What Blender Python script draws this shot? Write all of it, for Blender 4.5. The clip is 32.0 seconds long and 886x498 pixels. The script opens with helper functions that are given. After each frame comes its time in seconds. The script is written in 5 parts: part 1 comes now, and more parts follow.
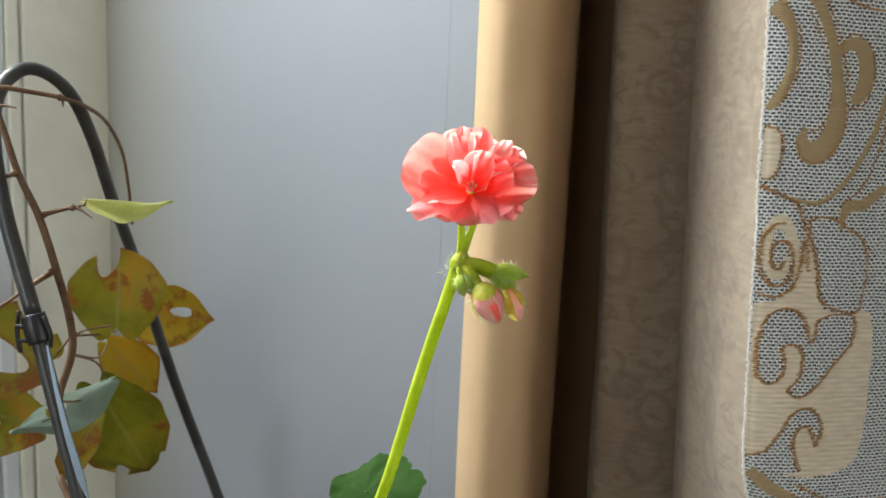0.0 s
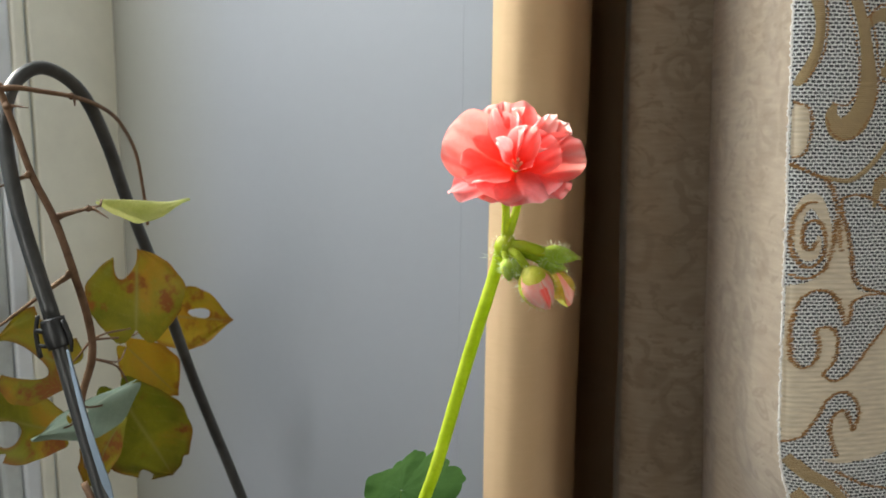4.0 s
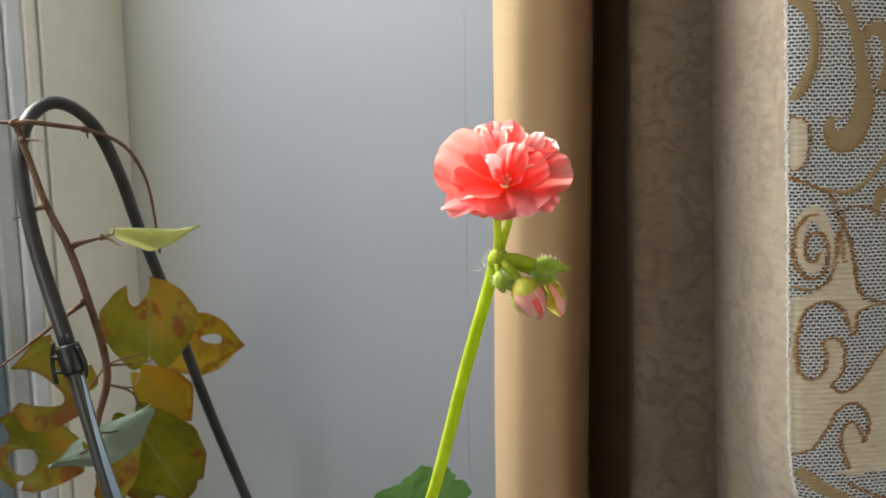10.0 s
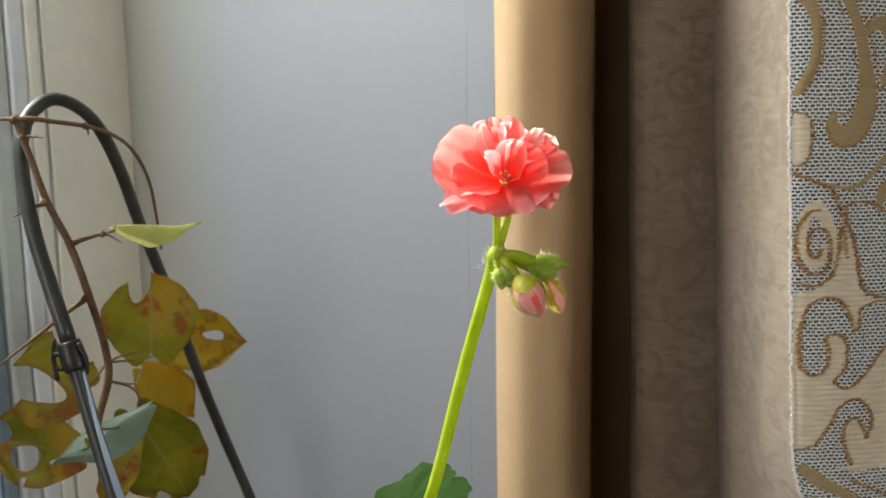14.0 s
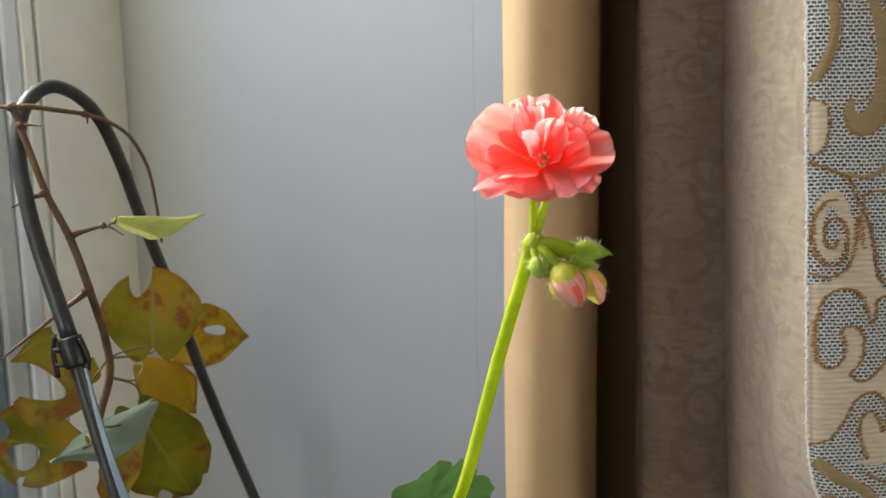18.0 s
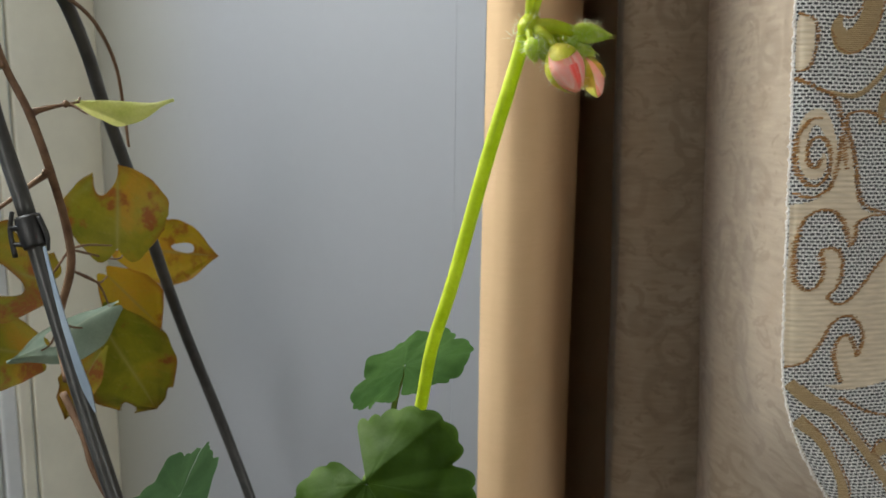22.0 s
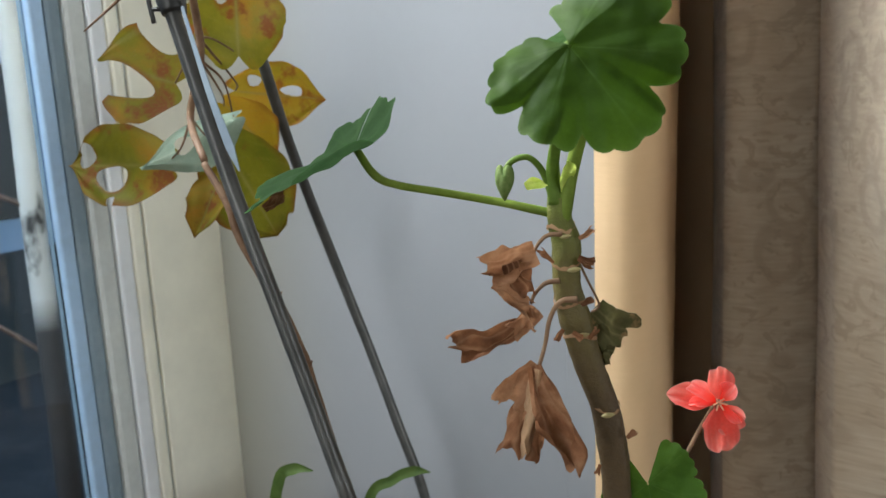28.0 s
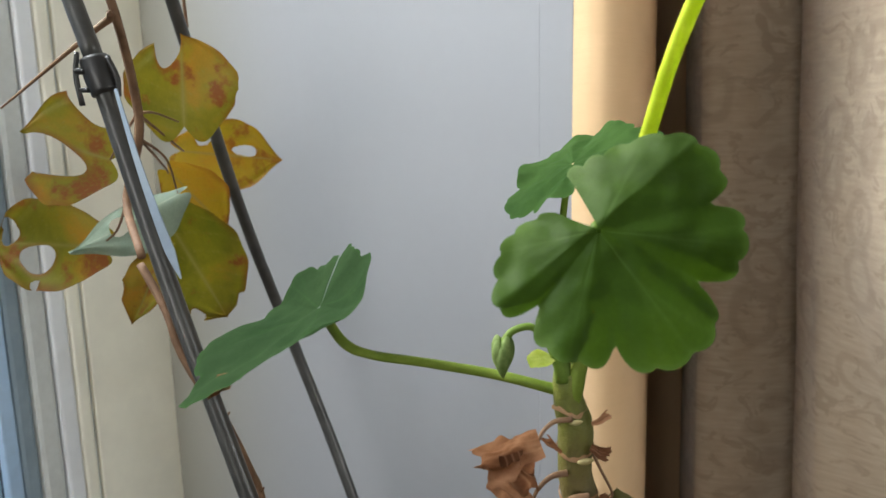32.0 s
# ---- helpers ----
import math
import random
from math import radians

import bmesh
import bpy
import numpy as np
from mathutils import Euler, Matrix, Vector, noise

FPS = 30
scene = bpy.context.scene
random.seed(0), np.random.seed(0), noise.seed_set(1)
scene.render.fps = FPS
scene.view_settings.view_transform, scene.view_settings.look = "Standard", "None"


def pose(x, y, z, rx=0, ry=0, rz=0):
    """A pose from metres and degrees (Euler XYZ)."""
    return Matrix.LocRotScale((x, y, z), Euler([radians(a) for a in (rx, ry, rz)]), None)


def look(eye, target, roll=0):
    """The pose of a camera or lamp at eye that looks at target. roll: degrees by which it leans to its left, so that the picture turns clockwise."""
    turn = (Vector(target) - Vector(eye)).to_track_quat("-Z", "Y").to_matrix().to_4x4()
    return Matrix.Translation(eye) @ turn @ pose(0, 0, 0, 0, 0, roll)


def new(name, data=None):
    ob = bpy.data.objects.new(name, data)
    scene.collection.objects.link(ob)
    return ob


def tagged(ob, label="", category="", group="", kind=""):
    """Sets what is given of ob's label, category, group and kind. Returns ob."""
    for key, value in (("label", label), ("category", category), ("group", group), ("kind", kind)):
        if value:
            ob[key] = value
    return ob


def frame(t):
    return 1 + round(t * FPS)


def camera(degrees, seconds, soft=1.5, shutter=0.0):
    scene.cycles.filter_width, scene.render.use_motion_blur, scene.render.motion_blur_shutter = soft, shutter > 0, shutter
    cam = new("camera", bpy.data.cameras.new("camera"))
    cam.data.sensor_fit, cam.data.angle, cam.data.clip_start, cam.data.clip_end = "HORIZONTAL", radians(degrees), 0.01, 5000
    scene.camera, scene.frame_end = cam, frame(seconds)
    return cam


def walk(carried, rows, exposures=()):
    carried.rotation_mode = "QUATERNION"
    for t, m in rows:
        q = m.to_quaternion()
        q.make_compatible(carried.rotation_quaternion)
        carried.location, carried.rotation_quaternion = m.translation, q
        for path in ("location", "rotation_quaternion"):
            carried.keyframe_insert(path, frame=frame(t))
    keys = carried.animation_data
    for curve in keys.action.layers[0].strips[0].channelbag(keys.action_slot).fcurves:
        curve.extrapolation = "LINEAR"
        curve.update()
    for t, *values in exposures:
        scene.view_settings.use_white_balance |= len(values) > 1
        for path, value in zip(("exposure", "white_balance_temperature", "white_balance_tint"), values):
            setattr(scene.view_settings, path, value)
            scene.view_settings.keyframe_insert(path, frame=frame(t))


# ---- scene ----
cam = camera(59.95, 32.0)
cam.data.dof.use_dof, cam.data.dof.focus_distance, cam.data.dof.aperture_fstop = True, 0.27, 28.0
PATH = [
    (0, 0.0001, -0.0033, 1.3000, 81.59, -2.54, -0.62),
    (0.5, -0.0003, 0.0023, 1.2968, 80.83, -2.04, -0.01),
    (1, -0.0011, 0.0245, 1.2881, 78.31, -1.65, -0.38),
    (1.5, 0.0018, 0.0417, 1.2858, 78.98, -1.55, -1.85),
    (2, 0.0011, 0.0256, 1.2926, 81.14, -1.67, -2.32),
    (2.5, -0.0006, 0.0180, 1.2944, 81.54, -1.33, -1.83),
    (3, -0.0040, 0.0141, 1.2949, 81.55, -0.95, -0.88),
    (3.5, -0.0084, 0.0104, 1.2952, 81.27, -0.77, -0.36),
    (5.5, -0.0093, 0.0058, 1.2932, 81.56, -0.08, 0.27),
    (6, -0.0105, 0.0047, 1.2955, 82.48, 1.02, 1.01),
    (6.5, -0.0104, 0.0062, 1.2938, 82.44, 1.45, 0.64),
    (7, -0.0109, 0.0036, 1.2930, 82.23, 1.25, 0.65),
    (7.5, -0.0061, -0.0056, 1.2959, 83.24, 1.26, 1.52),
    (8, -0.0071, -0.0063, 1.2948, 83.22, 0.97, 1.93),
    (8.5, -0.0081, -0.0065, 1.2952, 83.41, 0.90, 1.11),
    (9, -0.0069, 0.0009, 1.2934, 83.25, 0.83, 0.64),
    (9.5, -0.0054, 0.0024, 1.2933, 83.19, 0.92, 0.63),
    (10, -0.0040, -0.0002, 1.2934, 83.10, 0.83, 0.52),
    (10.5, -0.0034, 0.0055, 1.2914, 82.65, 0.80, 0.73),
    (11, -0.0032, -0.0053, 1.2953, 83.53, 1.06, 1.00),
    (11.5, -0.0009, -0.0021, 1.2950, 83.40, 1.00, 0.45),
    (12, 0.0012, 0.0014, 1.2939, 83.13, 0.66, 0.66),
    (12.5, 0.0032, 0.0020, 1.2935, 83.22, 0.68, 0.60),
    (13, 0.0026, -0.0014, 1.2949, 83.50, 0.61, 0.39),
    (13.5, -0.0004, -0.0013, 1.2948, 83.29, 0.78, 0.61),
    (14, -0.0029, 0.0006, 1.2935, 82.80, 0.92, 0.73),
    (14.5, -0.0015, 0.0041, 1.2925, 82.72, 0.84, 0.45),
    (16.5, -0.0119, 0.0134, 1.2898, 82.19, 0.85, -0.08),
    (17, -0.0096, 0.0094, 1.2905, 82.36, 0.82, 0.17),
    (17.5, -0.0062, 0.0129, 1.2900, 82.44, 1.15, 0.37),
    (18, -0.0131, 0.0128, 1.2904, 82.36, 1.06, 0.26),
    (18.5, -0.0169, 0.0060, 1.2930, 82.67, 1.87, 0.54),
    (19, -0.0134, 0.0087, 1.2922, 82.64, 2.01, 0.88),
    (19.5, -0.0038, 0.0182, 1.2900, 82.13, 1.93, 0.06),
    (20, 0.0014, 0.0181, 1.2909, 82.34, 1.83, -0.24),
    (20.5, -0.0003, 0.0205, 1.2896, 82.45, 0.98, -0.30),
    (21, -0.0028, 0.0215, 1.2885, 81.88, 1.24, -0.54),
    (21.5, -0.0109, 0.0161, 1.2739, 81.22, 0.56, -1.62),
    (22, -0.0167, 0.0192, 1.2416, 80.94, -0.69, -1.55),
    (22.5, -0.0271, 0.0265, 1.2016, 80.45, 0.51, -0.70),
    (23, -0.0363, 0.0189, 1.1862, 80.28, 2.78, 0.03),
    (23.5, -0.0354, 0.0165, 1.1732, 80.42, 3.49, -0.16),
    (24, -0.0374, 0.0117, 1.1599, 80.26, 2.78, -0.42),
    (24.5, -0.0374, 0.0072, 1.1530, 81.05, 2.83, -0.09),
    (26.5, -0.0404, 0.0028, 1.1435, 80.11, 3.18, 1.01),
    (27, -0.0459, -0.0003, 1.1431, 79.91, 2.88, 2.32),
    (27.5, -0.0488, 0.0033, 1.1392, 79.49, 2.77, 2.70),
    (28, -0.0543, 0.0077, 1.1332, 78.86, 2.37, 2.84),
    (28.5, -0.0540, 0.0078, 1.1364, 78.90, 1.95, 3.32),
    (29, -0.0531, 0.0109, 1.1371, 79.01, 2.13, 3.53),
    (29.5, -0.0514, 0.0068, 1.1362, 79.17, 2.13, 3.49),
    (30, -0.0508, 0.0034, 1.1363, 79.30, 1.96, 3.67),
    (30.5, -0.0526, 0.0064, 1.1354, 79.15, 2.00, 3.71),
    (31, -0.0588, 0.0170, 1.1477, 79.51, 1.84, 3.38),
    (31.5, -0.0661, 0.0606, 1.1564, 77.79, 0.82, 0.70),
    (32, -0.0635, 0.0604, 1.1706, 79.65, 1.35, -0.38),
]
EXPOSURES = [(0.0, 0.80, 6500, 6), (6.0, 0.64, 6750, 8), (20.5, 0.64, 6850, 9), (21.5, 0.64, 6750, 8), (22.0, 0.66, 6700, 8), (22.5, 0.80, 6600, 7), (23.0, 1.08, 6500, 7), (24.0, 1.75, 6600, 7), (24.5, 1.75, 6600, 7), (26.5, 1.40, 6450, 7), (27.0, 1.35, 6400, 7), (28.0, 1.25, 6400, 7), (30.0, 1.26, 6500, 8), (32.0, 1.26, 6650, 9)]
walk(cam, [(t, pose(*p)) for t, *p in PATH], EXPOSURES)

# ---- light ----
# A: the corner of reveal wall and window; U runs along the reveal wall into the room, S along the window towards the viewer
A = Vector((-0.352, 0.834, 0.0))
U = Vector((0.855, -0.519, 0.0)).normalized()
S = Vector((-0.519, -0.855, 0.0)).normalized()
FLOOR, SILL, TOP = -0.2, 0.60, 2.2


def bl(u, s, z):
    return A + U * u + S * s + Vector((0, 0, z))


SUN_SIDE, SUN_UP = radians(0.5), radians(27.0)
to_sun = (-U * math.cos(SUN_SIDE) - S * math.sin(SUN_SIDE)) * math.cos(SUN_UP) + Vector((0, 0, math.sin(SUN_UP)))
world = bpy.data.worlds.new("sky")
world.use_nodes = True
scene.world = world
sky = world.node_tree.nodes.new("ShaderNodeTexSky")
sky.sky_type, sky.sun_disc = "NISHITA", False
sky.sun_elevation, sky.sun_rotation = SUN_UP, math.atan2(to_sun.x, to_sun.y)
background = world.node_tree.nodes["Background"]
background.inputs["Strength"].default_value = 0.14
world.node_tree.links.new(sky.outputs[0], background.inputs["Color"])
sun = new("sun", bpy.data.lights.new("sun", "SUN"))
sun.data.energy, sun.data.angle, sun.data.color = 7.0, radians(3.0), (1.0, 0.93, 0.82)
sun.matrix_world = look(to_sun * 10, (0, 0, 0))
pane_light = new("window_daylight", bpy.data.lights.new("window_daylight", "AREA"))
pane_light.data.shape, pane_light.data.size, pane_light.data.size_y = "RECTANGLE", 0.70, 0.26
pane_light.data.energy, pane_light.data.color, pane_light.data.spread = 10.5, (0.90, 0.95, 1.0), radians(150)
pane_light.matrix_world = look(bl(-0.06, 0.60, 2.03), bl(0.7, 0.25, 1.40))

# fill lamp in an unseen window added in the side wall behind the viewer
back_light = new("side_fill_light", bpy.data.lights.new("side_fill_light", "AREA"))
back_light.data.shape, back_light.data.size, back_light.data.size_y = "RECTANGLE", 0.95, 1.20
back_light.data.energy, back_light.data.color = 10.0, (1.0, 0.97, 0.92)
back_light.matrix_world = look(bl(0.9, 2.86, 1.55), bl(0.45, 0.0, 1.55))


# another fill lamp, in an unseen window added in the wall facing the first
far_light = new("far_fill_light", bpy.data.lights.new("far_fill_light", "AREA"))
far_light.data.shape, far_light.data.size, far_light.data.size_y = "RECTANGLE", 1.38, 1.28
far_light.data.energy, far_light.data.color = 18.0, (1.0, 0.98, 0.95)
far_light.matrix_world = look(bl(4.57, 0.1, 1.55), bl(0.0, 0.1, 1.5))


# ---- materials ----
def material(name):
    m = bpy.data.materials.new(name)
    m.use_nodes = True
    t = m.node_tree
    return m, t, t.nodes["Principled BSDF"]


def node(t, kind, **values):
    n = t.nodes.new(kind)
    for key, value in values.items():
        n.inputs[key].default_value = value
    return n


def ramp(t, source, *stops):
    n = t.nodes.new("ShaderNodeValToRGB")
    while len(n.color_ramp.elements) < len(stops):
        n.color_ramp.elements.new(0.5)
    for e, (at, c) in zip(n.color_ramp.elements, stops):
        e.position, e.color = at, (*c, 1)
    t.links.new(source, n.inputs[0])
    return n.outputs[0]


def mixed(t, how, factor, a, b):
    n = t.nodes.new("ShaderNodeMix")
    n.data_type, n.blend_type = "RGBA", how
    for slot, v in ((0, factor), (6, a), (7, b)):
        if isinstance(v, (int, float)):
            n.inputs[slot].default_value = v
        elif isinstance(v, tuple):
            n.inputs[slot].default_value = (*v, 1)
        else:
            t.links.new(v, n.inputs[slot])
    return n.outputs[2]


def noise_of(t, scale, detail=4.0, rough=0.55, stretch=None, coords="Object", distort=0.0):
    co = t.nodes.new("ShaderNodeTexCoord").outputs[coords]
    if stretch:
        m = t.nodes.new("ShaderNodeMapping")
        m.inputs["Scale"].default_value = stretch
        t.links.new(co, m.inputs[0])
        co = m.outputs[0]
    n = node(t, "ShaderNodeTexNoise", Scale=scale, Detail=detail, Roughness=rough, Distortion=distort)
    t.links.new(co, n.inputs["Vector"])
    return n.outputs[0]


def bumped(t, b, height, strength, distance):
    n = node(t, "ShaderNodeBump", Strength=strength, Distance=distance)
    t.links.new(height, n.inputs["Height"])
    t.links.new(n.outputs[0], b.inputs["Normal"])
    return n


def surface(name, c1, c2, scale, rough=0.6, bump=0.2, depth=0.001, stretch=None, fine=6.0, metal=0.0, spec=0.5, grit=0.25):
    m, t, b = material(name)
    big = noise_of(t, scale, 4, 0.6, stretch)
    small = noise_of(t, scale * fine, 5, 0.65, stretch)
    c = ramp(t, big, (0.3, c1), (0.7, c2))
    c = mixed(t, "MULTIPLY", grit, c, ramp(t, small, (0.25, (0.6, 0.6, 0.6)), (0.75, (1.15, 1.15, 1.15))))
    t.links.new(c, b.inputs["Base Color"])
    b.inputs["Roughness"].default_value, b.inputs["Metallic"].default_value = rough, metal
    b.inputs["Specular IOR Level"].default_value = spec
    bumped(t, b, small, bump, depth)
    return m


def leafy(name, stops, scale, through_light=0.35, rough=0.5, patches=None, veins=None, own=0.0, detail=5.0, glow=1.4, spec=0.2, deep=None):
    """A thin plant sheet: coloured by noise, partly letting light through."""
    m, t, b = material(name)
    n = noise_of(t, scale, detail, 0.6, None, "Object", 0.4)
    if own:
        info = t.nodes.new("ShaderNodeObjectInfo")
        shift = t.nodes.new("ShaderNodeMath")
        shift.operation = "MULTIPLY_ADD"
        t.links.new(info.outputs["Random"], shift.inputs[0])
        shift.inputs[1].default_value, shift.inputs[2].default_value = own, -own / 2
        add = t.nodes.new("ShaderNodeMath")
        t.links.new(n, add.inputs[0])
        t.links.new(shift.outputs[0], add.inputs[1])
        n = add.outputs[0]
    c = ramp(t, n, *stops)
    if patches:
        spot = ramp(t, noise_of(t, patches[1], 5, 0.65), (patches[2], (0, 0, 0)), (patches[2] + 0.08, (1, 1, 1)))
        c = mixed(t, "MIX", spot, c, patches[0])
    if veins:
        at = t.nodes.new("ShaderNodeAttribute")
        at.attribute_name = "vein"
        c = mixed(t, "MIX", at.outputs["Fac"], c, veins)
    if deep:
        at = t.nodes.new("ShaderNodeAttribute")
        at.attribute_name = "deep"
        c = mixed(t, "MIX", at.outputs["Fac"], c, deep)
    grain = noise_of(t, 900, 3)
    c = mixed(t, "MULTIPLY", 0.3, c, ramp(t, grain, (0.3, (0.75, 0.75, 0.75)), (0.7, (1.1, 1.1, 1.1))))
    t.links.new(c, b.inputs["Base Color"])
    b.inputs["Roughness"].default_value = rough
    b.inputs["Specular IOR Level"].default_value = spec
    bumped(t, b, noise_of(t, 240, 4), 0.4, 0.0009)
    tr = t.nodes.new("ShaderNodeBsdfTranslucent")
    gain = mixed(t, "MULTIPLY", 1.0, c, (glow, glow, glow))
    t.links.new(gain, tr.inputs[0])
    mix = t.nodes.new("ShaderNodeMixShader")
    mix.inputs[0].default_value = through_light
    t.links.new(b.outputs[0], mix.inputs[1])
    t.links.new(tr.outputs[0], mix.inputs[2])
    t.links.new(mix.outputs[0], t.nodes["Material Output"].inputs[0])
    return m


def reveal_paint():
    """Cool white paint; the warm light beside the window lining is put into its colour."""
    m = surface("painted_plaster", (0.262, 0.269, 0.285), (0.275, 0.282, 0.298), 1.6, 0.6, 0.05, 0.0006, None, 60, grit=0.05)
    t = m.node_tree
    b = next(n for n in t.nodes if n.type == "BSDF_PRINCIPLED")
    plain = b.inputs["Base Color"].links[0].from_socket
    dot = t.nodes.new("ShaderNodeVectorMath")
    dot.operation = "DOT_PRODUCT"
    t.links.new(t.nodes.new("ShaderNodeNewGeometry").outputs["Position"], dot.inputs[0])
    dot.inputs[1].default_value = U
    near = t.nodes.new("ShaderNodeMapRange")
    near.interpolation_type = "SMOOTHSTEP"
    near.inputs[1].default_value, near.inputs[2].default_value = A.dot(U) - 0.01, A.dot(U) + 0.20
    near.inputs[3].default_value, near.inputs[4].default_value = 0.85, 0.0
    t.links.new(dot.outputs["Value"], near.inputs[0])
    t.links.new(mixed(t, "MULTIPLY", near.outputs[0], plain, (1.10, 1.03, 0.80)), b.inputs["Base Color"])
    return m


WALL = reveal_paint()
ROOM = surface("room_plaster", (0.27, 0.24, 0.20), (0.30, 0.27, 0.22), 2.0, 0.8, 0.2, 0.002)
BOARD = surface("cream_board", (0.81, 0.79, 0.67), (0.85, 0.83, 0.71), 3.0, 0.45, 0.05, 0.0006)
PVC = surface("white_window_plastic", (0.72, 0.75, 0.78), (0.78, 0.81, 0.83), 4.0, 0.3, 0.04, 0.0005)
GASKET = surface("grey_rubber", (0.19, 0.26, 0.31), (0.24, 0.31, 0.36), 20, 0.5, 0.1, 0.0005)
# Bright blue: the mirrored sky is put into the spacer's base colour.
SPACER = surface("sky_tinted_spacer", (0.40, 0.58, 0.80), (0.46, 0.64, 0.86), 15, 0.3, 0.05, 0.0004, None, 6, 0.2)
SLATE = surface("grey_seal_lip", (0.52, 0.55, 0.54), (0.60, 0.63, 0.61), 20, 0.45, 0.1, 0.0005)
WOODFLOOR = surface("floor_boards", (0.085, 0.05, 0.03), (0.12, 0.075, 0.045), 3, 0.4, 0.2, 0.001, (1, 8, 1))
EARTH = surface("dark_ground", (0.045, 0.05, 0.05), (0.09, 0.09, 0.085), 1.5, 0.9, 0.6, 0.05)
FACADE = surface("shaded_facade", (0.34, 0.44, 0.57), (0.52, 0.60, 0.70), 0.9, 0.9, 0.5, 0.02)
ROOFING = surface("dark_roofing", (0.05, 0.045, 0.045), (0.08, 0.07, 0.065), 2, 0.8, 0.5, 0.02)
CLAY = surface("terracotta", (0.34, 0.14, 0.07), (0.42, 0.19, 0.10), 12, 0.8, 0.3, 0.001)
TROUGH = surface("brown_plastic", (0.10, 0.06, 0.04), (0.13, 0.08, 0.05), 10, 0.45, 0.1, 0.0006)
SOIL = surface("potting_soil", (0.03, 0.02, 0.013), (0.07, 0.05, 0.035), 60, 0.95, 0.9, 0.004)
HOOP = surface("grey_coated_wire", (0.030, 0.031, 0.030), (0.070, 0.070, 0.066), 60, 0.34, 0.25, 0.0006, None, 9)
CLIP = surface("black_plastic", (0.012, 0.012, 0.012), (0.022, 0.022, 0.022), 90, 0.4, 0.1, 0.0003)
TAG = surface("pale_blue_plastic_tag", (0.238, 0.308, 0.392), (0.308, 0.378, 0.448), 40, 0.45, 0.1, 0.0003)
BARK = surface("brown_bark", (0.11, 0.055, 0.027), (0.22, 0.125, 0.065), 120, 0.7, 0.5, 0.0006, None, 5)
TWIG = surface("brown_twig", (0.10, 0.06, 0.045), (0.20, 0.13, 0.10), 60, 0.7, 0.3, 0.001)


# White with dark breaks for the light streaks; dark below where they end.
def glint_bark():
    m, t, b = material("glint_bark")
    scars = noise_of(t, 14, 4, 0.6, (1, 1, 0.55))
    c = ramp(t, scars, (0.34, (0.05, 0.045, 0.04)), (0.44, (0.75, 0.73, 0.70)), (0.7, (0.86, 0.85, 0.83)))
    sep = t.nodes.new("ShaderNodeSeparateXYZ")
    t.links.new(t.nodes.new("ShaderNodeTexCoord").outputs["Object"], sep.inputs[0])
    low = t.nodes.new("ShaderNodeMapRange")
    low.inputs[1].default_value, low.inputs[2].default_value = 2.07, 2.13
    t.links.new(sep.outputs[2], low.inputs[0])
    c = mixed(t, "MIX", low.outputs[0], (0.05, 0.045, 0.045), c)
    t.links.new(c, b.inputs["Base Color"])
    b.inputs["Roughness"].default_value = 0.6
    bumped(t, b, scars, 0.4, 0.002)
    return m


GLINT_BARK = glint_bark()

LEAF = leafy("geranium_leaf_green", ((0.3, (0.024, 0.055, 0.003)), (0.55, (0.034, 0.076, 0.005)), (0.75, (0.050, 0.102, 0.008))), 38, 0.36, 0.6, None, (0.085, 0.150, 0.035), spec=0.14)
LEAF_PALE = leafy("geranium_leaf_bluish", ((0.3, (0.016, 0.038, 0.014)), (0.7, (0.027, 0.055, 0.021))), 45, 0.3, 0.9, None, (0.034, 0.082, 0.024), spec=0.03)
LEAF_BACK = leafy("dull_geranium_leaf", ((0.3, (0.021, 0.0585, 0.0105)), (0.7, (0.036, 0.0863, 0.0158))), 45, 0.35, 0.8, None, (0.045, 0.105, 0.0263), spec=0.1)
LEAF_FRESH = leafy("fresh_geranium_leaf", ((0.3, (0.0338, 0.0863, 0.006)), (0.7, (0.0638, 0.135, 0.0105))), 45, 0.35, 0.7, None, (0.09, 0.165, 0.0263))
# Sunshine is put into this yellow-green; STALK_MID is its darker, shaded copy.
STALK = leafy("green_stalk", ((0.3, (0.36, 0.45, 0.025)), (0.7, (0.50, 0.58, 0.065))), 120, 0.42, 0.4, glow=1.5)
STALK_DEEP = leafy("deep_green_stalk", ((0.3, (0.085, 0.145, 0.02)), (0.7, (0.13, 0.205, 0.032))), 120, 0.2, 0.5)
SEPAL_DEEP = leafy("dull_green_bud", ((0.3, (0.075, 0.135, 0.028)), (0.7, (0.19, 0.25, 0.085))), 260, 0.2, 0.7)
STALK_MID = leafy("olive_stalk", ((0.3, (0.13, 0.19, 0.025)), (0.7, (0.20, 0.27, 0.045))), 120, 0.2, 0.5)
PETAL = leafy("coral_petal", ((0.25, (0.98, 0.13, 0.11)), (0.55, (0.99, 0.21, 0.185)), (0.8, (0.99, 0.36, 0.33))), 60, 0.62, 0.45, None, (0.99, 0.66, 0.62), 0.22, 4.0, 1.30, deep=(0.98, 0.060, 0.020))
PETAL_DEEP = leafy("deep_coral_petal", ((0.25, (0.84, 0.085, 0.062)), (0.6, (0.86, 0.160, 0.125)), (0.85, (0.88, 0.30, 0.26))), 75, 0.5, 0.5, None, (0.90, 0.46, 0.41), 0.2, 4.0, 1.0)
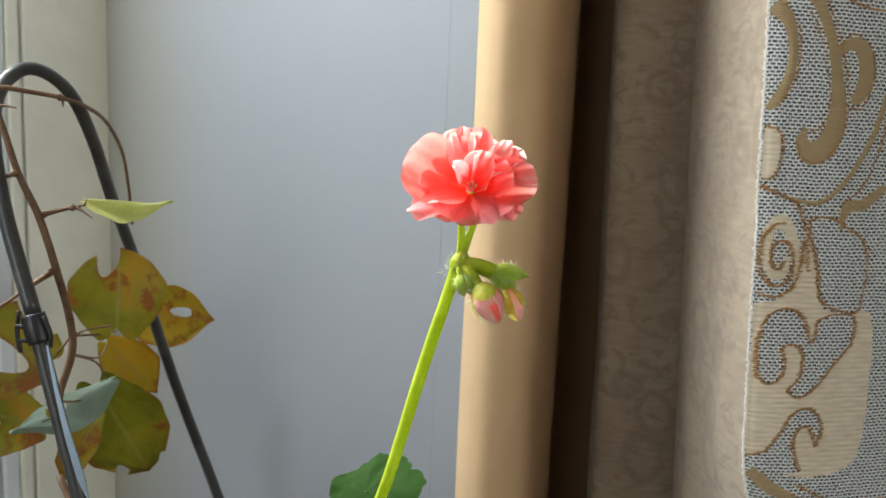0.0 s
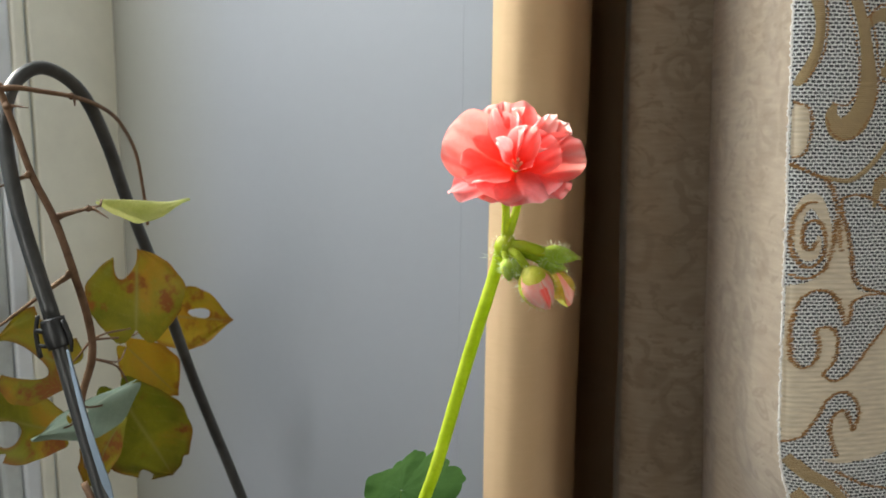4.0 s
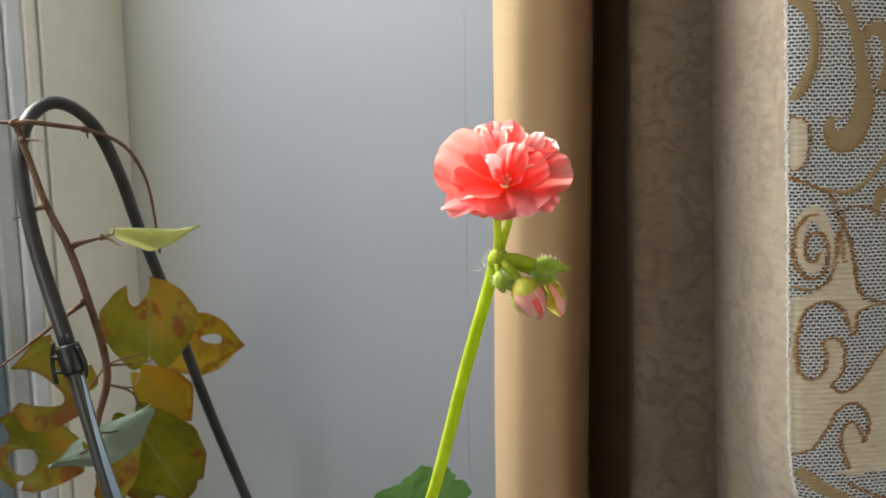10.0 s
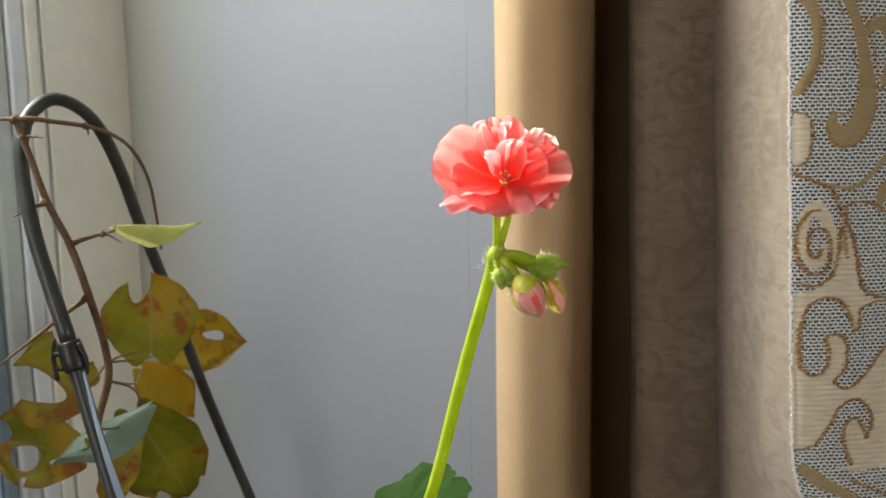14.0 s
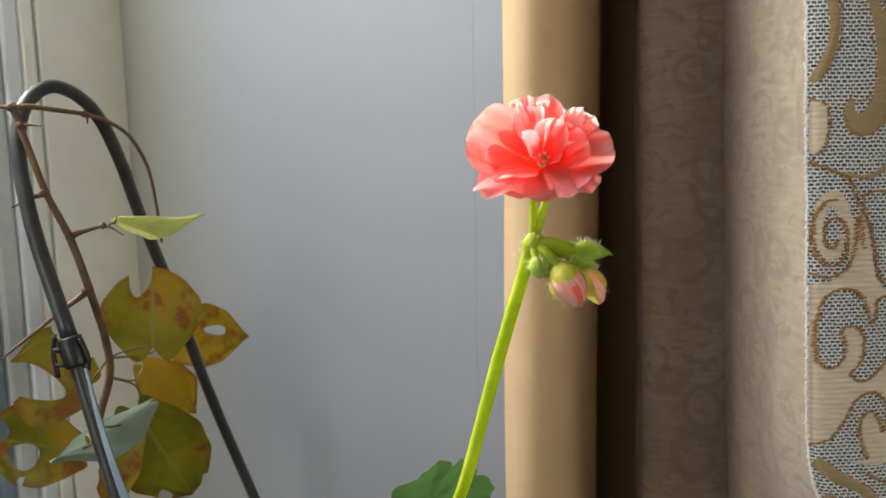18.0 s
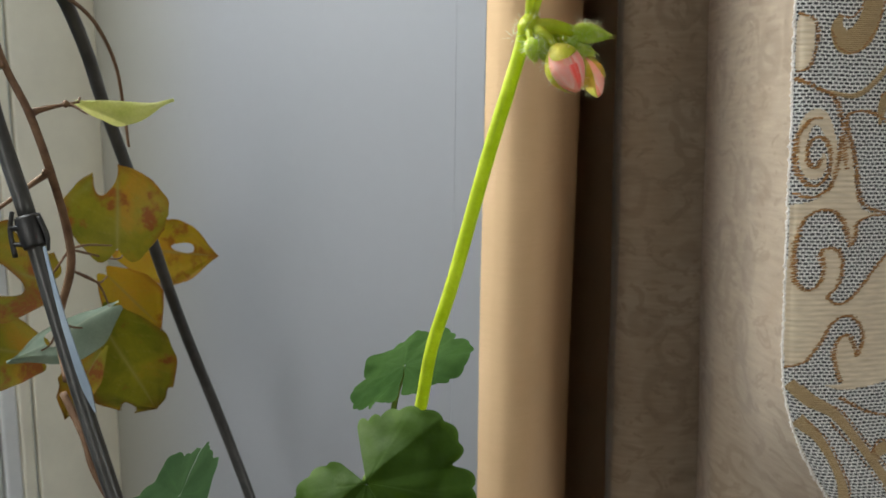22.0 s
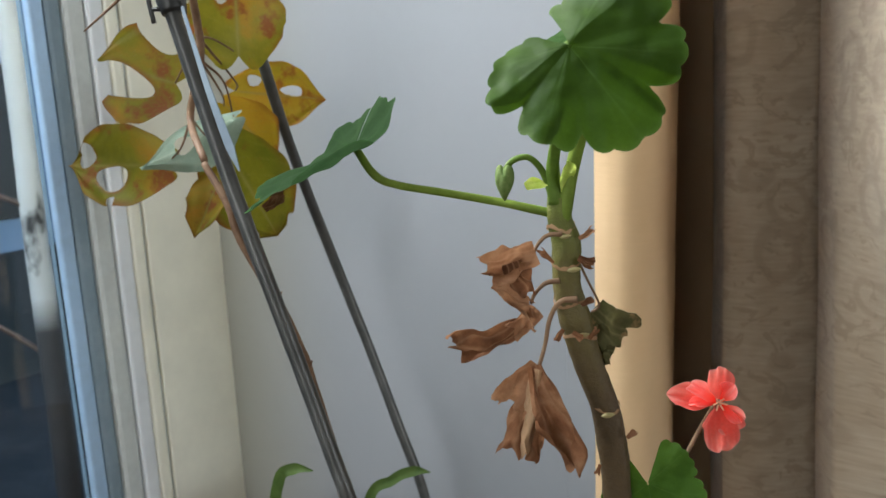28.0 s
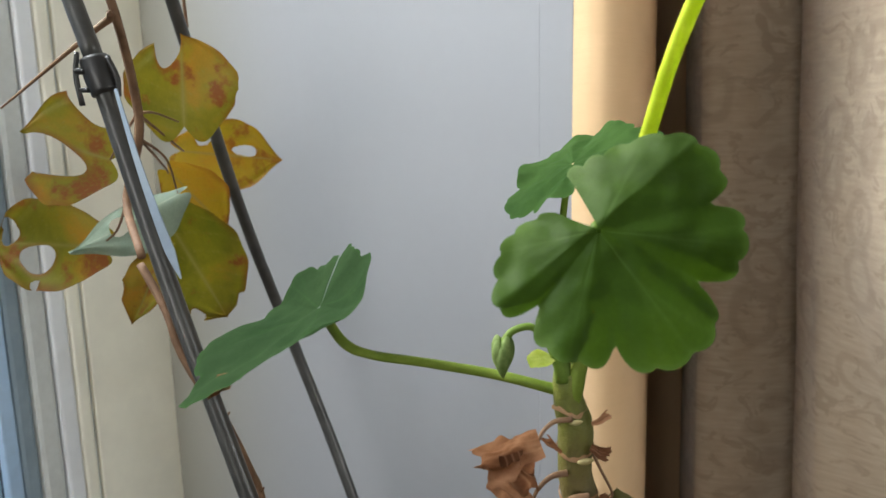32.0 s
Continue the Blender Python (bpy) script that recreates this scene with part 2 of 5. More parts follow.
PETAL_PALE = leafy("pale_pink_petal", ((0.3, (0.96, 0.46, 0.43)), (0.7, (0.97, 0.70, 0.66))), 90, 0.5, 0.5, None, (0.98, 0.88, 0.85), 0.2, 4.0, 1.2, deep=(0.96, 0.16, 0.09))
STAMEN = leafy("pale_stamen", ((0.3, (0.88, 0.42, 0.26)), (0.7, (0.92, 0.58, 0.38))), 200, 0.2)
# Lightened so that the buds look sunlit: the sun is in the colour.
SEPAL = leafy("hairy_green_bud", ((0.3, (0.36, 0.47, 0.045)), (0.7, (0.60, 0.68, 0.20))), 200, 0.55, 0.5, glow=1.6)
HAIR = leafy("pale_hair", ((0.3, (0.6, 0.65, 0.45)), (0.7, (0.75, 0.78, 0.6))), 60, 0.5)
# Copy of PETAL for the lower petals, their weaker light put into the colour.
PETAL_PINK = leafy("rosy_petal", ((0.25, (0.90, 0.15, 0.15)), (0.55, (0.92, 0.23, 0.235)), (0.8, (0.94, 0.37, 0.37))), 60, 0.40, 0.5, None, (0.96, 0.60, 0.58), 0.22, 4.0, 1.1, deep=(0.95, 0.075, 0.035))
DRY = leafy("dry_brown_leaf", ((0.25, (0.085, 0.034, 0.016)), (0.5, (0.215, 0.095, 0.045)), (0.75, (0.40, 0.215, 0.120))), 70, 0.3, 0.8, None, (0.36, 0.20, 0.115), 0.40)
PITH = leafy("pale_leaf_scar", ((0.3, (0.30, 0.25, 0.11)), (0.7, (0.44, 0.38, 0.19))), 200, 0.2)
DRYTAN = leafy("dry_tan_leaf", ((0.3, (0.289, 0.162, 0.085)), (0.7, (0.425, 0.272, 0.162))), 80, 0.15, 0.85, None, (0.425, 0.289, 0.17))
DRYGREEN = leafy("withered_green_leaf", ((0.3, (0.051, 0.051, 0.017)), (0.7, (0.128, 0.111, 0.0467))), 70, 0.2, 0.8, ((0.221, 0.145, 0.068), 120, 0.58), (0.17, 0.145, 0.068))
YELLOW = leafy("yellowing_leaf", ((0.28, (0.192, 0.16, 0.0096)), (0.50, (0.344, 0.224, 0.0144)), (0.72, (0.368, 0.176, 0.0144))), 26, 0.5, 0.6, ((0.24, 0.096, 0.012), 34, 0.60), (0.272, 0.192, 0.04), 0.15, 5.0, 1.5, deep=(0.208, 0.068, 0.0112))
OLIVE = leafy("olive_leaf", ((0.30, (0.084, 0.092, 0.0064)), (0.52, (0.16, 0.14, 0.0096)), (0.76, (0.272, 0.132, 0.0112))), 24, 0.5, 0.6, ((0.16, 0.052, 0.0112), 36, 0.56), (0.176, 0.152, 0.032), 0.15, 5.0, 1.5, deep=(0.152, 0.044, 0.0096))
GREYLEAF = leafy("grey_green_leaf_back", ((0.3, (0.18, 0.24, 0.188)), (0.7, (0.255, 0.315, 0.247))), 40, 0.4, 0.7, None, (0.3, 0.345, 0.27))
PALELEAF = leafy("pale_yellow_green_leaf", ((0.3, (0.38, 0.42, 0.13)), (0.7, (0.56, 0.56, 0.26))), 50, 0.45, 0.5, None, (0.5, 0.5, 0.22))
BLADE = leafy("grassy_leaf", ((0.3, (0.0525, 0.0975, 0.0225)), (0.7, (0.0975, 0.15, 0.0375))), 80, 0.3)


def thick_stem_material():
    m, t, b = material("woody_geranium_stem")
    co = t.nodes.new("ShaderNodeTexCoord")
    sep = t.nodes.new("ShaderNodeSeparateXYZ")
    t.links.new(co.outputs["Object"], sep.inputs[0])
    rise = t.nodes.new("ShaderNodeMapRange")
    rise.inputs[1].default_value, rise.inputs[2].default_value = 0.315, 0.405
    t.links.new(sep.outputs[2], rise.inputs[0])
    blur = noise_of(t, 60, 5, 0.6)
    add = t.nodes.new("ShaderNodeMath")
    add.operation = "MULTIPLY_ADD"
    t.links.new(blur, add.inputs[0])
    add.inputs[1].default_value = 0.5
    sub = t.nodes.new("ShaderNodeMath")
    sub.operation = "SUBTRACT"
    t.links.new(rise.outputs[0], sub.inputs[0])
    sub.inputs[1].default_value = 0.25
    t.links.new(sub.outputs[0], add.inputs[2])
    c = ramp(t, add.outputs[0], (0.15, (0.080, 0.050, 0.019)), (0.5, (0.112, 0.088, 0.022)), (0.75, (0.115, 0.130, 0.016)), (0.95, (0.145, 0.195, 0.020)))
    fine = noise_of(t, 300, 5, 0.7)
    c = mixed(t, "MULTIPLY", 0.5, c, ramp(t, fine, (0.25, (0.55, 0.5, 0.45)), (0.75, (1.2, 1.15, 1.1))))
    t.links.new(c, b.inputs["Base Color"])
    b.inputs["Roughness"].default_value = 0.55
    bumped(t, b, fine, 0.8, 0.0010)
    return m


STEMBARK = thick_stem_material()


def glass_material():
    m, t, b = material("window_glass")
    out = t.nodes["Material Output"]
    clear = t.nodes.new("ShaderNodeBsdfTransparent")
    clear.inputs[0].default_value = (0.90, 0.95, 0.97, 1)
    gloss = node(t, "ShaderNodeBsdfGlossy", Roughness=0.02)
    fres = node(t, "ShaderNodeFresnel", IOR=1.5)
    mix = t.nodes.new("ShaderNodeMixShader")
    t.links.new(fres.outputs[0], mix.inputs[0])
    t.links.new(clear.outputs[0], mix.inputs[1])
    t.links.new(gloss.outputs[0], mix.inputs[2])
    t.links.new(mix.outputs[0], out.inputs[0])
    return m


GLASS = glass_material()


def cloth(name, c1, c2, mark, weave=2600.0, marks=0.0, through_light=0.12, streak=0.5):
    """Woven curtain cloth in sheet coordinates (metres along and up): slubs, weave, faint woven figures."""
    m, t, b = material(name)
    uv = t.nodes.new("ShaderNodeUVMap").outputs[0]

    def by(scale, sx, sy, detail=4.0, distort=0.0):
        mp = t.nodes.new("ShaderNodeMapping")
        mp.inputs["Scale"].default_value = (sx, sy, 1)
        t.links.new(uv, mp.inputs[0])
        n = node(t, "ShaderNodeTexNoise", Scale=scale, Detail=detail, Roughness=0.6, Distortion=distort)
        t.links.new(mp.outputs[0], n.inputs["Vector"])
        return n.outputs[0]

    slub = by(1.0, 34, 240, 5)
    broad = by(1.0, 16, 9, 4)
    c = ramp(t, broad, (0.3, c1), (0.7, c2))
    c = mixed(t, "MULTIPLY", streak, c, ramp(t, slub, (0.3, (0.72, 0.70, 0.67)), (0.7, (1.12, 1.11, 1.1))))
    if marks:
        fig = by(1.0, 26, 34, 2, 2.2)
        spot = ramp(t, fig, (0.57, (0, 0, 0)), (0.61, (1, 1, 1)), (0.70, (1, 1, 1)), (0.73, (0.2, 0.2, 0.2)))
        dim = mixed(t, "MULTIPLY", 1.0, spot, (marks, marks, marks))
        c = mixed(t, "MIX", dim, c, mark)
        bend = node(t, "ShaderNodeTexNoise", Scale=9.0, Detail=2.0)
        t.links.new(uv, bend.inputs["Vector"])
        warp = t.nodes.new("ShaderNodeVectorMath")
        warp.operation = "MULTIPLY_ADD"
        t.links.new(bend.outputs["Color"], warp.inputs[0])
        warp.inputs[1].default_value = (0.035, 0.05, 0)
        t.links.new(uv, warp.inputs[2])
        cell = node(t, "ShaderNodeTexVoronoi", Scale=17.0)
        t.links.new(warp.outputs[0], cell.inputs["Vector"])
        ring = ramp(t, cell.outputs["Distance"], (0.0, (0.7, 0.7, 0.7)), (0.12, (0, 0, 0)), (0.24, (0, 0, 0)), (0.29, (1, 1, 1)), (0.37, (1, 1, 1)), (0.43, (0, 0, 0)))
        c = mixed(t, "MIX", mixed(t, "MULTIPLY", 1.0, ring, (marks * 0.8, marks * 0.8, marks * 0.8)), c, mark)
    t.links.new(c, b.inputs["Base Color"])
    b.inputs["Roughness"].default_value = 0.85
    b.inputs["Sheen Weight"].default_value = 0.15
    fine = by(1.0, 900, 1400, 2)
    h = mixed(t, "ADD", 0.6, slub, fine)
    bumped(t, b, h, 0.5, 0.0012)
    tr = t.nodes.new("ShaderNodeBsdfTranslucent")
    t.links.new(c, tr.inputs[0])
    mix = t.nodes.new("ShaderNodeMixShader")
    mix.inputs[0].default_value = through_light
    t.links.new(b.outputs[0], mix.inputs[1])
    t.links.new(tr.outputs[0], mix.inputs[2])
    t.links.new(mix.outputs[0], t.nodes["Material Output"].inputs[0])
    return m


LINING = cloth("plain_beige_curtain_cloth", (0.64, 0.43, 0.235), (0.70, 0.48, 0.27), (0.4, 0.3, 0.2), through_light=0.02, streak=0.08)
REVERSE = cloth("brocade_reverse_side", (0.37, 0.285, 0.20), (0.44, 0.36, 0.27), (0.265, 0.20, 0.14), 2600, 0.55, 0.02, 0.62)


def dashed_ground():
    """White brocade ground with short dark woven dashes."""
    m, t, b = material("brocade_ground")
    uv = t.nodes.new("ShaderNodeUVMap").outputs[0]
    wob = node(t, "ShaderNodeTexNoise", Scale=120.0, Detail=2.0)
    t.links.new(uv, wob.inputs["Vector"])
    add = t.nodes.new("ShaderNodeVectorMath")
    add.operation = "MULTIPLY_ADD"
    t.links.new(wob.outputs["Color"], add.inputs[0])
    add.inputs[1].default_value = (0.0030, 0.0020, 0)
    t.links.new(uv, add.inputs[2])
    brick = node(t, "ShaderNodeTexBrick", Scale=1.0)
    brick.offset = 0.5
    brick.inputs["Color1"].default_value = (0.012, 0.013, 0.016, 1)
    brick.inputs["Color2"].default_value = (0.09, 0.092, 0.10, 1)
    brick.inputs["Mortar"].default_value = (0.82, 0.825, 0.80, 1)
    brick.inputs["Mortar Size"].default_value = 0.00052
    brick.inputs["Mortar Smooth"].default_value = 0.25
    brick.inputs["Brick Width"].default_value = 0.0040
    brick.inputs["Row Height"].default_value = 0.0025
    t.links.new(add.outputs[0], brick.inputs["Vector"])
    thread = t.nodes.new("ShaderNodeMapping")
    thread.inputs["Scale"].default_value = (180, 1300, 1)
    t.links.new(uv, thread.inputs[0])
    n = node(t, "ShaderNodeTexNoise", Scale=1.0, Detail=3.0)
    t.links.new(thread.outputs[0], n.inputs["Vector"])
    c = mixed(t, "MULTIPLY", 0.6, brick.outputs[0], ramp(t, n.outputs[0], (0.3, (0.6, 0.62, 0.64)), (0.7, (1.15, 1.15, 1.12))))
    t.links.new(c, b.inputs["Base Color"])
    b.inputs["Roughness"].default_value = 0.7
    bumped(t, b, brick.outputs["Fac"], 0.6, 0.0006)
    return m


def ribbed(name, c1, c2, rib, relief=0.5):
    """Raised woven band with fine cross threads."""
    m, t, b = material(name)
    uv = t.nodes.new("ShaderNodeUVMap").outputs[0]
    mp = t.nodes.new("ShaderNodeMapping")
    mp.inputs["Scale"].default_value = (1, rib, 1)
    t.links.new(uv, mp.inputs[0])
    wave = node(t, "ShaderNodeTexWave", Scale=1.0, Distortion=0.6, Detail=2.0)
    wave.bands_direction = "Y"
    t.links.new(mp.outputs[0], wave.inputs["Vector"])
    grain = t.nodes.new("ShaderNodeMapping")
    grain.inputs["Scale"].default_value = (70, 520, 1)
    t.links.new(uv, grain.inputs[0])
    n = node(t, "ShaderNodeTexNoise", Scale=1.0, Detail=4.0)
    t.links.new(grain.outputs[0], n.inputs["Vector"])
    c = ramp(t, wave.outputs["Fac"], (0.15, c1), (0.6, c2))
    c = mixed(t, "MULTIPLY", 0.6, c, ramp(t, n.outputs[0], (0.3, (0.65, 0.62, 0.58)), (0.7, (1.15, 1.14, 1.12))))
    t.links.new(c, b.inputs["Base Color"])
    b.inputs["Roughness"].default_value = 0.6
    b.inputs["Sheen Weight"].default_value = 0.2
    bumped(t, b, wave.outputs["Fac"], relief, 0.0006)
    return m


GROUND_CLOTH = dashed_ground()
GOLD = ribbed("gold_woven_band", (0.22, 0.13, 0.05), (0.50, 0.37, 0.19), 245)
OCHRE = ribbed("ochre_outline_stitch", (0.20, 0.085, 0.018), (0.40, 0.20, 0.055), 175)
CREAM = ribbed("cream_satin_field", (0.62, 0.52, 0.37), (0.70, 0.60, 0.45), 85, 0.12)
FRAY = surface("white_frayed_thread", (0.7, 0.66, 0.6), (0.85, 0.82, 0.78), 300, 0.8, 0.3, 0.0004)

# ---- building blocks ----
BASE = {}


def thing(name, at, label, category, group="", kind=""):
    ob = new(name)
    ob.location = at
    ob.empty_display_size = 0.02
    BASE[ob] = Vector(at)
    return tagged(ob, label, category, group, kind)


def part(name, bm, mat, parent, label="", smooth=True):
    """Links a bmesh, drawn in world places, as one mesh under a thing or a part."""
    base = BASE[parent]
    bm.transform(Matrix.Translation(-base))
    me = bpy.data.meshes.new(name)
    bm.to_mesh(me)
    bm.free()
    if smooth:
        me.polygons.foreach_set("use_smooth", [True] * len(me.polygons))
    me.materials.append(mat)
    ob = new(name, me)
    ob.parent = parent
    BASE[ob] = base
    return tagged(ob, label)


def solid(name, bm, mat, label, category, kind="structure", smooth=False):
    me = bpy.data.meshes.new(name)
    bm.to_mesh(me)
    bm.free()
    if smooth:
        me.polygons.foreach_set("use_smooth", [True] * len(me.polygons))
    me.materials.append(mat)
    return tagged(new(name, me), label, category, "", kind)


def prism(u0, u1, s0, s1, z0, z1, bevel=0.0):
    """A block along the building's own axes."""
    bm = bmesh.new()
    v = [bm.verts.new(bl(u, s, z)) for z in (z0, z1) for u, s in ((u0, s0), (u1, s0), (u1, s1), (u0, s1))]
    for f in ((0, 1, 2, 3), (7, 6, 5, 4), (0, 4, 5, 1), (1, 5, 6, 2), (2, 6, 7, 3), (3, 7, 4, 0)):
        bm.faces.new([v[i] for i in f])
    bmesh.ops.recalc_face_normals(bm, faces=bm.faces)
    if bevel:
        bmesh.ops.bevel(bm, geom=bm.edges, offset=bevel, segments=2, affect="EDGES", profile=0.5)
    return bm


def spline(points, per=8):
    """Points glided through the given ones."""
    p = [Vector(q) for q in points]
    p = [2 * p[0] - p[1], *p, 2 * p[-1] - p[-2]]
    out = []
    for i in range(1, len(p) - 2):
        for k in range(per):
            t = k / per
            a, b, c, d = p[i - 1], p[i], p[i + 1], p[i + 2]
            out.append(0.5 * (2 * b + (c - a) * t + (2 * a - 5 * b + 4 * c - d) * t * t + (3 * b - a - 3 * c + d) * t ** 3))
    return [*out, p[-2]]


def tube(points, radii, sides=10, per=8, rough=0.0, bm=None, seed=0):
    """A round stalk through the points; radii glide along it."""
    path = spline(points, per)
    bm = bm or bmesh.new()
    rad = np.interp(np.linspace(0, len(radii) - 1, len(path)), range(len(radii)), radii)
    rnd = random.Random(seed)
    side, rings = None, []
    for i, p in enumerate(path):
        d = (path[min(i + 1, len(path) - 1)] - path[max(i - 1, 0)]).normalized()
        side = d.orthogonal().normalized() if side is None else (side - d * side.dot(d)).normalized()
        up = d.cross(side)
        rings.append([bm.verts.new(p + (side * math.cos(a) + up * math.sin(a)) * rad[i] * (1 + rough * (rnd.random() - 0.5)))
                      for a in (2 * math.pi * k / sides for k in range(sides))])
    for a, b in zip(rings, rings[1:]):
        for k in range(sides):
            bm.faces.new((a[k], a[(k + 1) % sides], b[(k + 1) % sides], b[k]))
    bm.faces.new(rings[0][::-1])
    bm.faces.new(rings[-1])
    return bm


def axes(along, facing):
    """Unit vectors: along, across, facing."""
    a = Vector(along).normalized()
    n = Vector(facing)
    n = (n - a * n.dot(a)).normalized()
    return a, n.cross(a), n


def set_vein(bm, of, name="vein"):
    values = list(of.values())
    layer = bm.verts.layers.float.new(name)
    for v, w in zip(bm.verts, values):
        v[layer] = w


def geranium_leaf(at, along, facing, radius, cup=0.12, fold=0.0, gap=22.0, lobes=5, seed=0, droop=0.0, wavy=1.0, squash=1.0, lift=None, lengths=None, cuts=(), bounds=None, teeth=1.0):
    """A round lobed leaf with scalloped rim, seated on its stalk at the notch; bounds: the angles between its lobes, from the leaf's axis."""
    rnd = random.Random(seed)
    a, b, n = axes(along, facing)
    bm, veins = bmesh.new(), {}
    rings, spokes = 22, 200
    lobes = len(lengths) if lengths else lobes
    span = math.pi - radians(gap)
    ends = [radians(q) for q in bounds] if bounds else [-span + 2 * span * k / lobes for k in range(lobes + 1)]
    lobe_len = [radius * (1.0 + 0.06 * (rnd.random() - 0.5)) * (lengths[k] if lengths else 1.0) for k in range(lobes)]
    grid = []
    phase = rnd.random() * 6
    for j in range(spokes + 1):
        th = ends[0] + (ends[-1] - ends[0]) * j / spokes
        k = max(q for q in range(lobes) if th >= ends[q] - 1e-6)
        step = ends[k + 1] - ends[k]
        off = (th - (ends[k] + ends[k + 1]) / 2) / (step / 2)
        other = lobe_len[max(0, min(lobes - 1, k + (1 if off > 0 else -1)))]
        own = lobe_len[k] + (other - lobe_len[k]) * 0.5 * min(1.0, abs(off)) ** 2
        edge = own * (0.86 + 0.14 * max(0.0, 1 - abs(off) ** 2.6) ** 0.6)
        for at_angle, deep, wide in cuts:
            edge *= 1 - deep * math.exp(-((th - radians(at_angle)) / radians(wide)) ** 2)
        count = max(2, round(step / radians(13)))
        tooth = 0.050 * teeth * radius * (abs(math.sin((off + 1) / 2 * math.pi * count + 0.3 * math.sin(3 * th + seed))) ** 0.7 - 0.6)
        row = []
        for i in range(rings + 1):
            q = (0.02 + 0.98 * i / rings)
            r = (edge + tooth * q ** 8) * q
            x, y = r * math.cos(th), r * math.sin(th) * squash
            near = abs(off)
            fork = min(abs(near - 0.42 * (q - 0.35) / 0.65), 1.0) if q > 0.35 else near
            main = max(0.0, 1 - near * (7 + 15 * q))
            side = max(0.0, 1 - fork * 11) * 0.5 if q > 0.35 else 0.0
            pucker = -0.014 * radius * q * (1 - 0.5 * q) * (max(0.0, 1 - near * 4) + 0.6 * max(0.0, 1 - fork * 5)) * wavy
            ridge = -0.5 * math.cos(math.pi * near) * 0.100 * radius * q * wavy
            rimwave = 0.06 * radius * q ** 3 * math.sin(3 * th + phase) * wavy + 0.035 * radius * q ** 4 * math.sin(11 * th + 2 * phase) * wavy
            lump = 0.08 * radius * q * noise.noise(Vector((x / radius * 2.1, y / radius * 2.1, seed + 0.5))) + 0.022 * radius * noise.noise(Vector((x / radius * 7, y / radius * 7, seed + 3.5)))
            z = cup * r * r / radius + lump - ridge * 0.8 + pucker + rimwave - droop * max(0.0, x) ** 2 / radius + fold * abs(y) * abs(y) / radius
            if lift:
                z += lift(x / radius, y / radius) * radius
            v = bm.verts.new(Vector(at) + a * x + b * y + n * z)
            veins[v] = max(main, side) * (0.50 - 0.38 * q) + 0.45 * max(0.0, q - 0.95) / 0.05
            row.append(v)
        grid.append(row)
    for p, r in zip(grid, grid[1:]):
        for i in range(rings):
            bm.faces.new((p[i], p[i + 1], r[i + 1], r[i]))
    set_vein(bm, veins)
    return bm


def oval_leaf(base, tip, width, facing, bites=(), cup=0.10, curl=0.0, heart=0.25, point=0.12, seed=0, wave=1.0, cells=46):
    """A pointed oval leaf between base and tip; bites are holes (along, across, half length, half width) in parts of the leaf's length."""
    base, tip = Vector(base), Vector(tip)
    a, b, n = axes(tip - base, facing)
    size = (tip - base).length
    bm, veins, rust = bmesh.new(), {}, {}
    ph = random.Random(seed).random() * 6
    rows, kept = [], {}
    for i in range(cells + 1):
        t = i / cells
        lean = heart * 0.28
        body = max(0.0, math.sin(math.pi * (lean + (1 - lean) * t) ** 1.05)) ** 0.62
        taper = 1.0 if t < 1 - 2 * point else 1 - 0.75 * ((t - 1 + 2 * point) / (2 * point)) ** 1.5
        half = width / 2 * max(0.004, body * taper) * (1 + 0.02 * math.sin(23 * t + ph))
        row = []
        for j in range(cells + 1):
            w = 2 * j / cells - 1
            x, y = t, w * half / size
            back = heart * 0.30 * math.sin(math.pi * min(1.0, abs(w))) * (1 - t) ** 3
            x -= back
            inside = 9.0
            for hx, hy, rx, ry in bites:
                dx, dy = (x - hx) / rx, (y - hy) / ry
                d = math.hypot(dx, dy) * (1 + 0.10 * math.sin(3 * math.atan2(dy, dx) + ph + hx * 9))
                if 0.80 < d < 1.0:
                    x, y = hx + dx / d * rx, hy + dy / d * ry
                    d = 1.0
                inside = min(inside, d)
            z = cup * size * abs(w) ** 1.6 * half / (width / 2 + 1e-9) - curl * size * t * t
            z += 0.018 * size * wave * math.sin(7 * t + 3 * w + ph) + 0.010 * size * wave * math.sin(17 * t * w + ph) * abs(w)
            v = bm.verts.new(base + (a * x + b * y) * size + n * z)
            kept[v] = inside >= 0.999
            rib = max(0.0, 1 - abs(w) * 16)
            side = max(0.0, 1 - abs(math.sin((t - abs(w) * 0.28) * math.pi * 6)) * 9) * 0.5
            veins[v] = max(rib, side)
            blot = 0.5 + 0.9 * noise.noise(Vector((x * 3.4, y * 3.4, seed * 1.7)))
            rust[v] = min(1.0, max(max(0.0, 1 - (inside - 1) * 3.2), max(0.0, (abs(w) - 0.80) / 0.20), max(0.0, (t - 0.86) / 0.14)) * max(0.0, blot))
            row.append(v)
        rows.append(row)
    for p, r in zip(rows, rows[1:]):
        for j in range(cells):
            q = (p[j], r[j], r[j + 1], p[j + 1])
            if all(kept[v] for v in q):
                bm.faces.new(q)
    set_vein(bm, veins)
    set_vein(bm, rust, "deep")
    bmesh.ops.delete(bm, geom=[v for v in bm.verts if not v.link_faces], context="VERTS")
    return bm


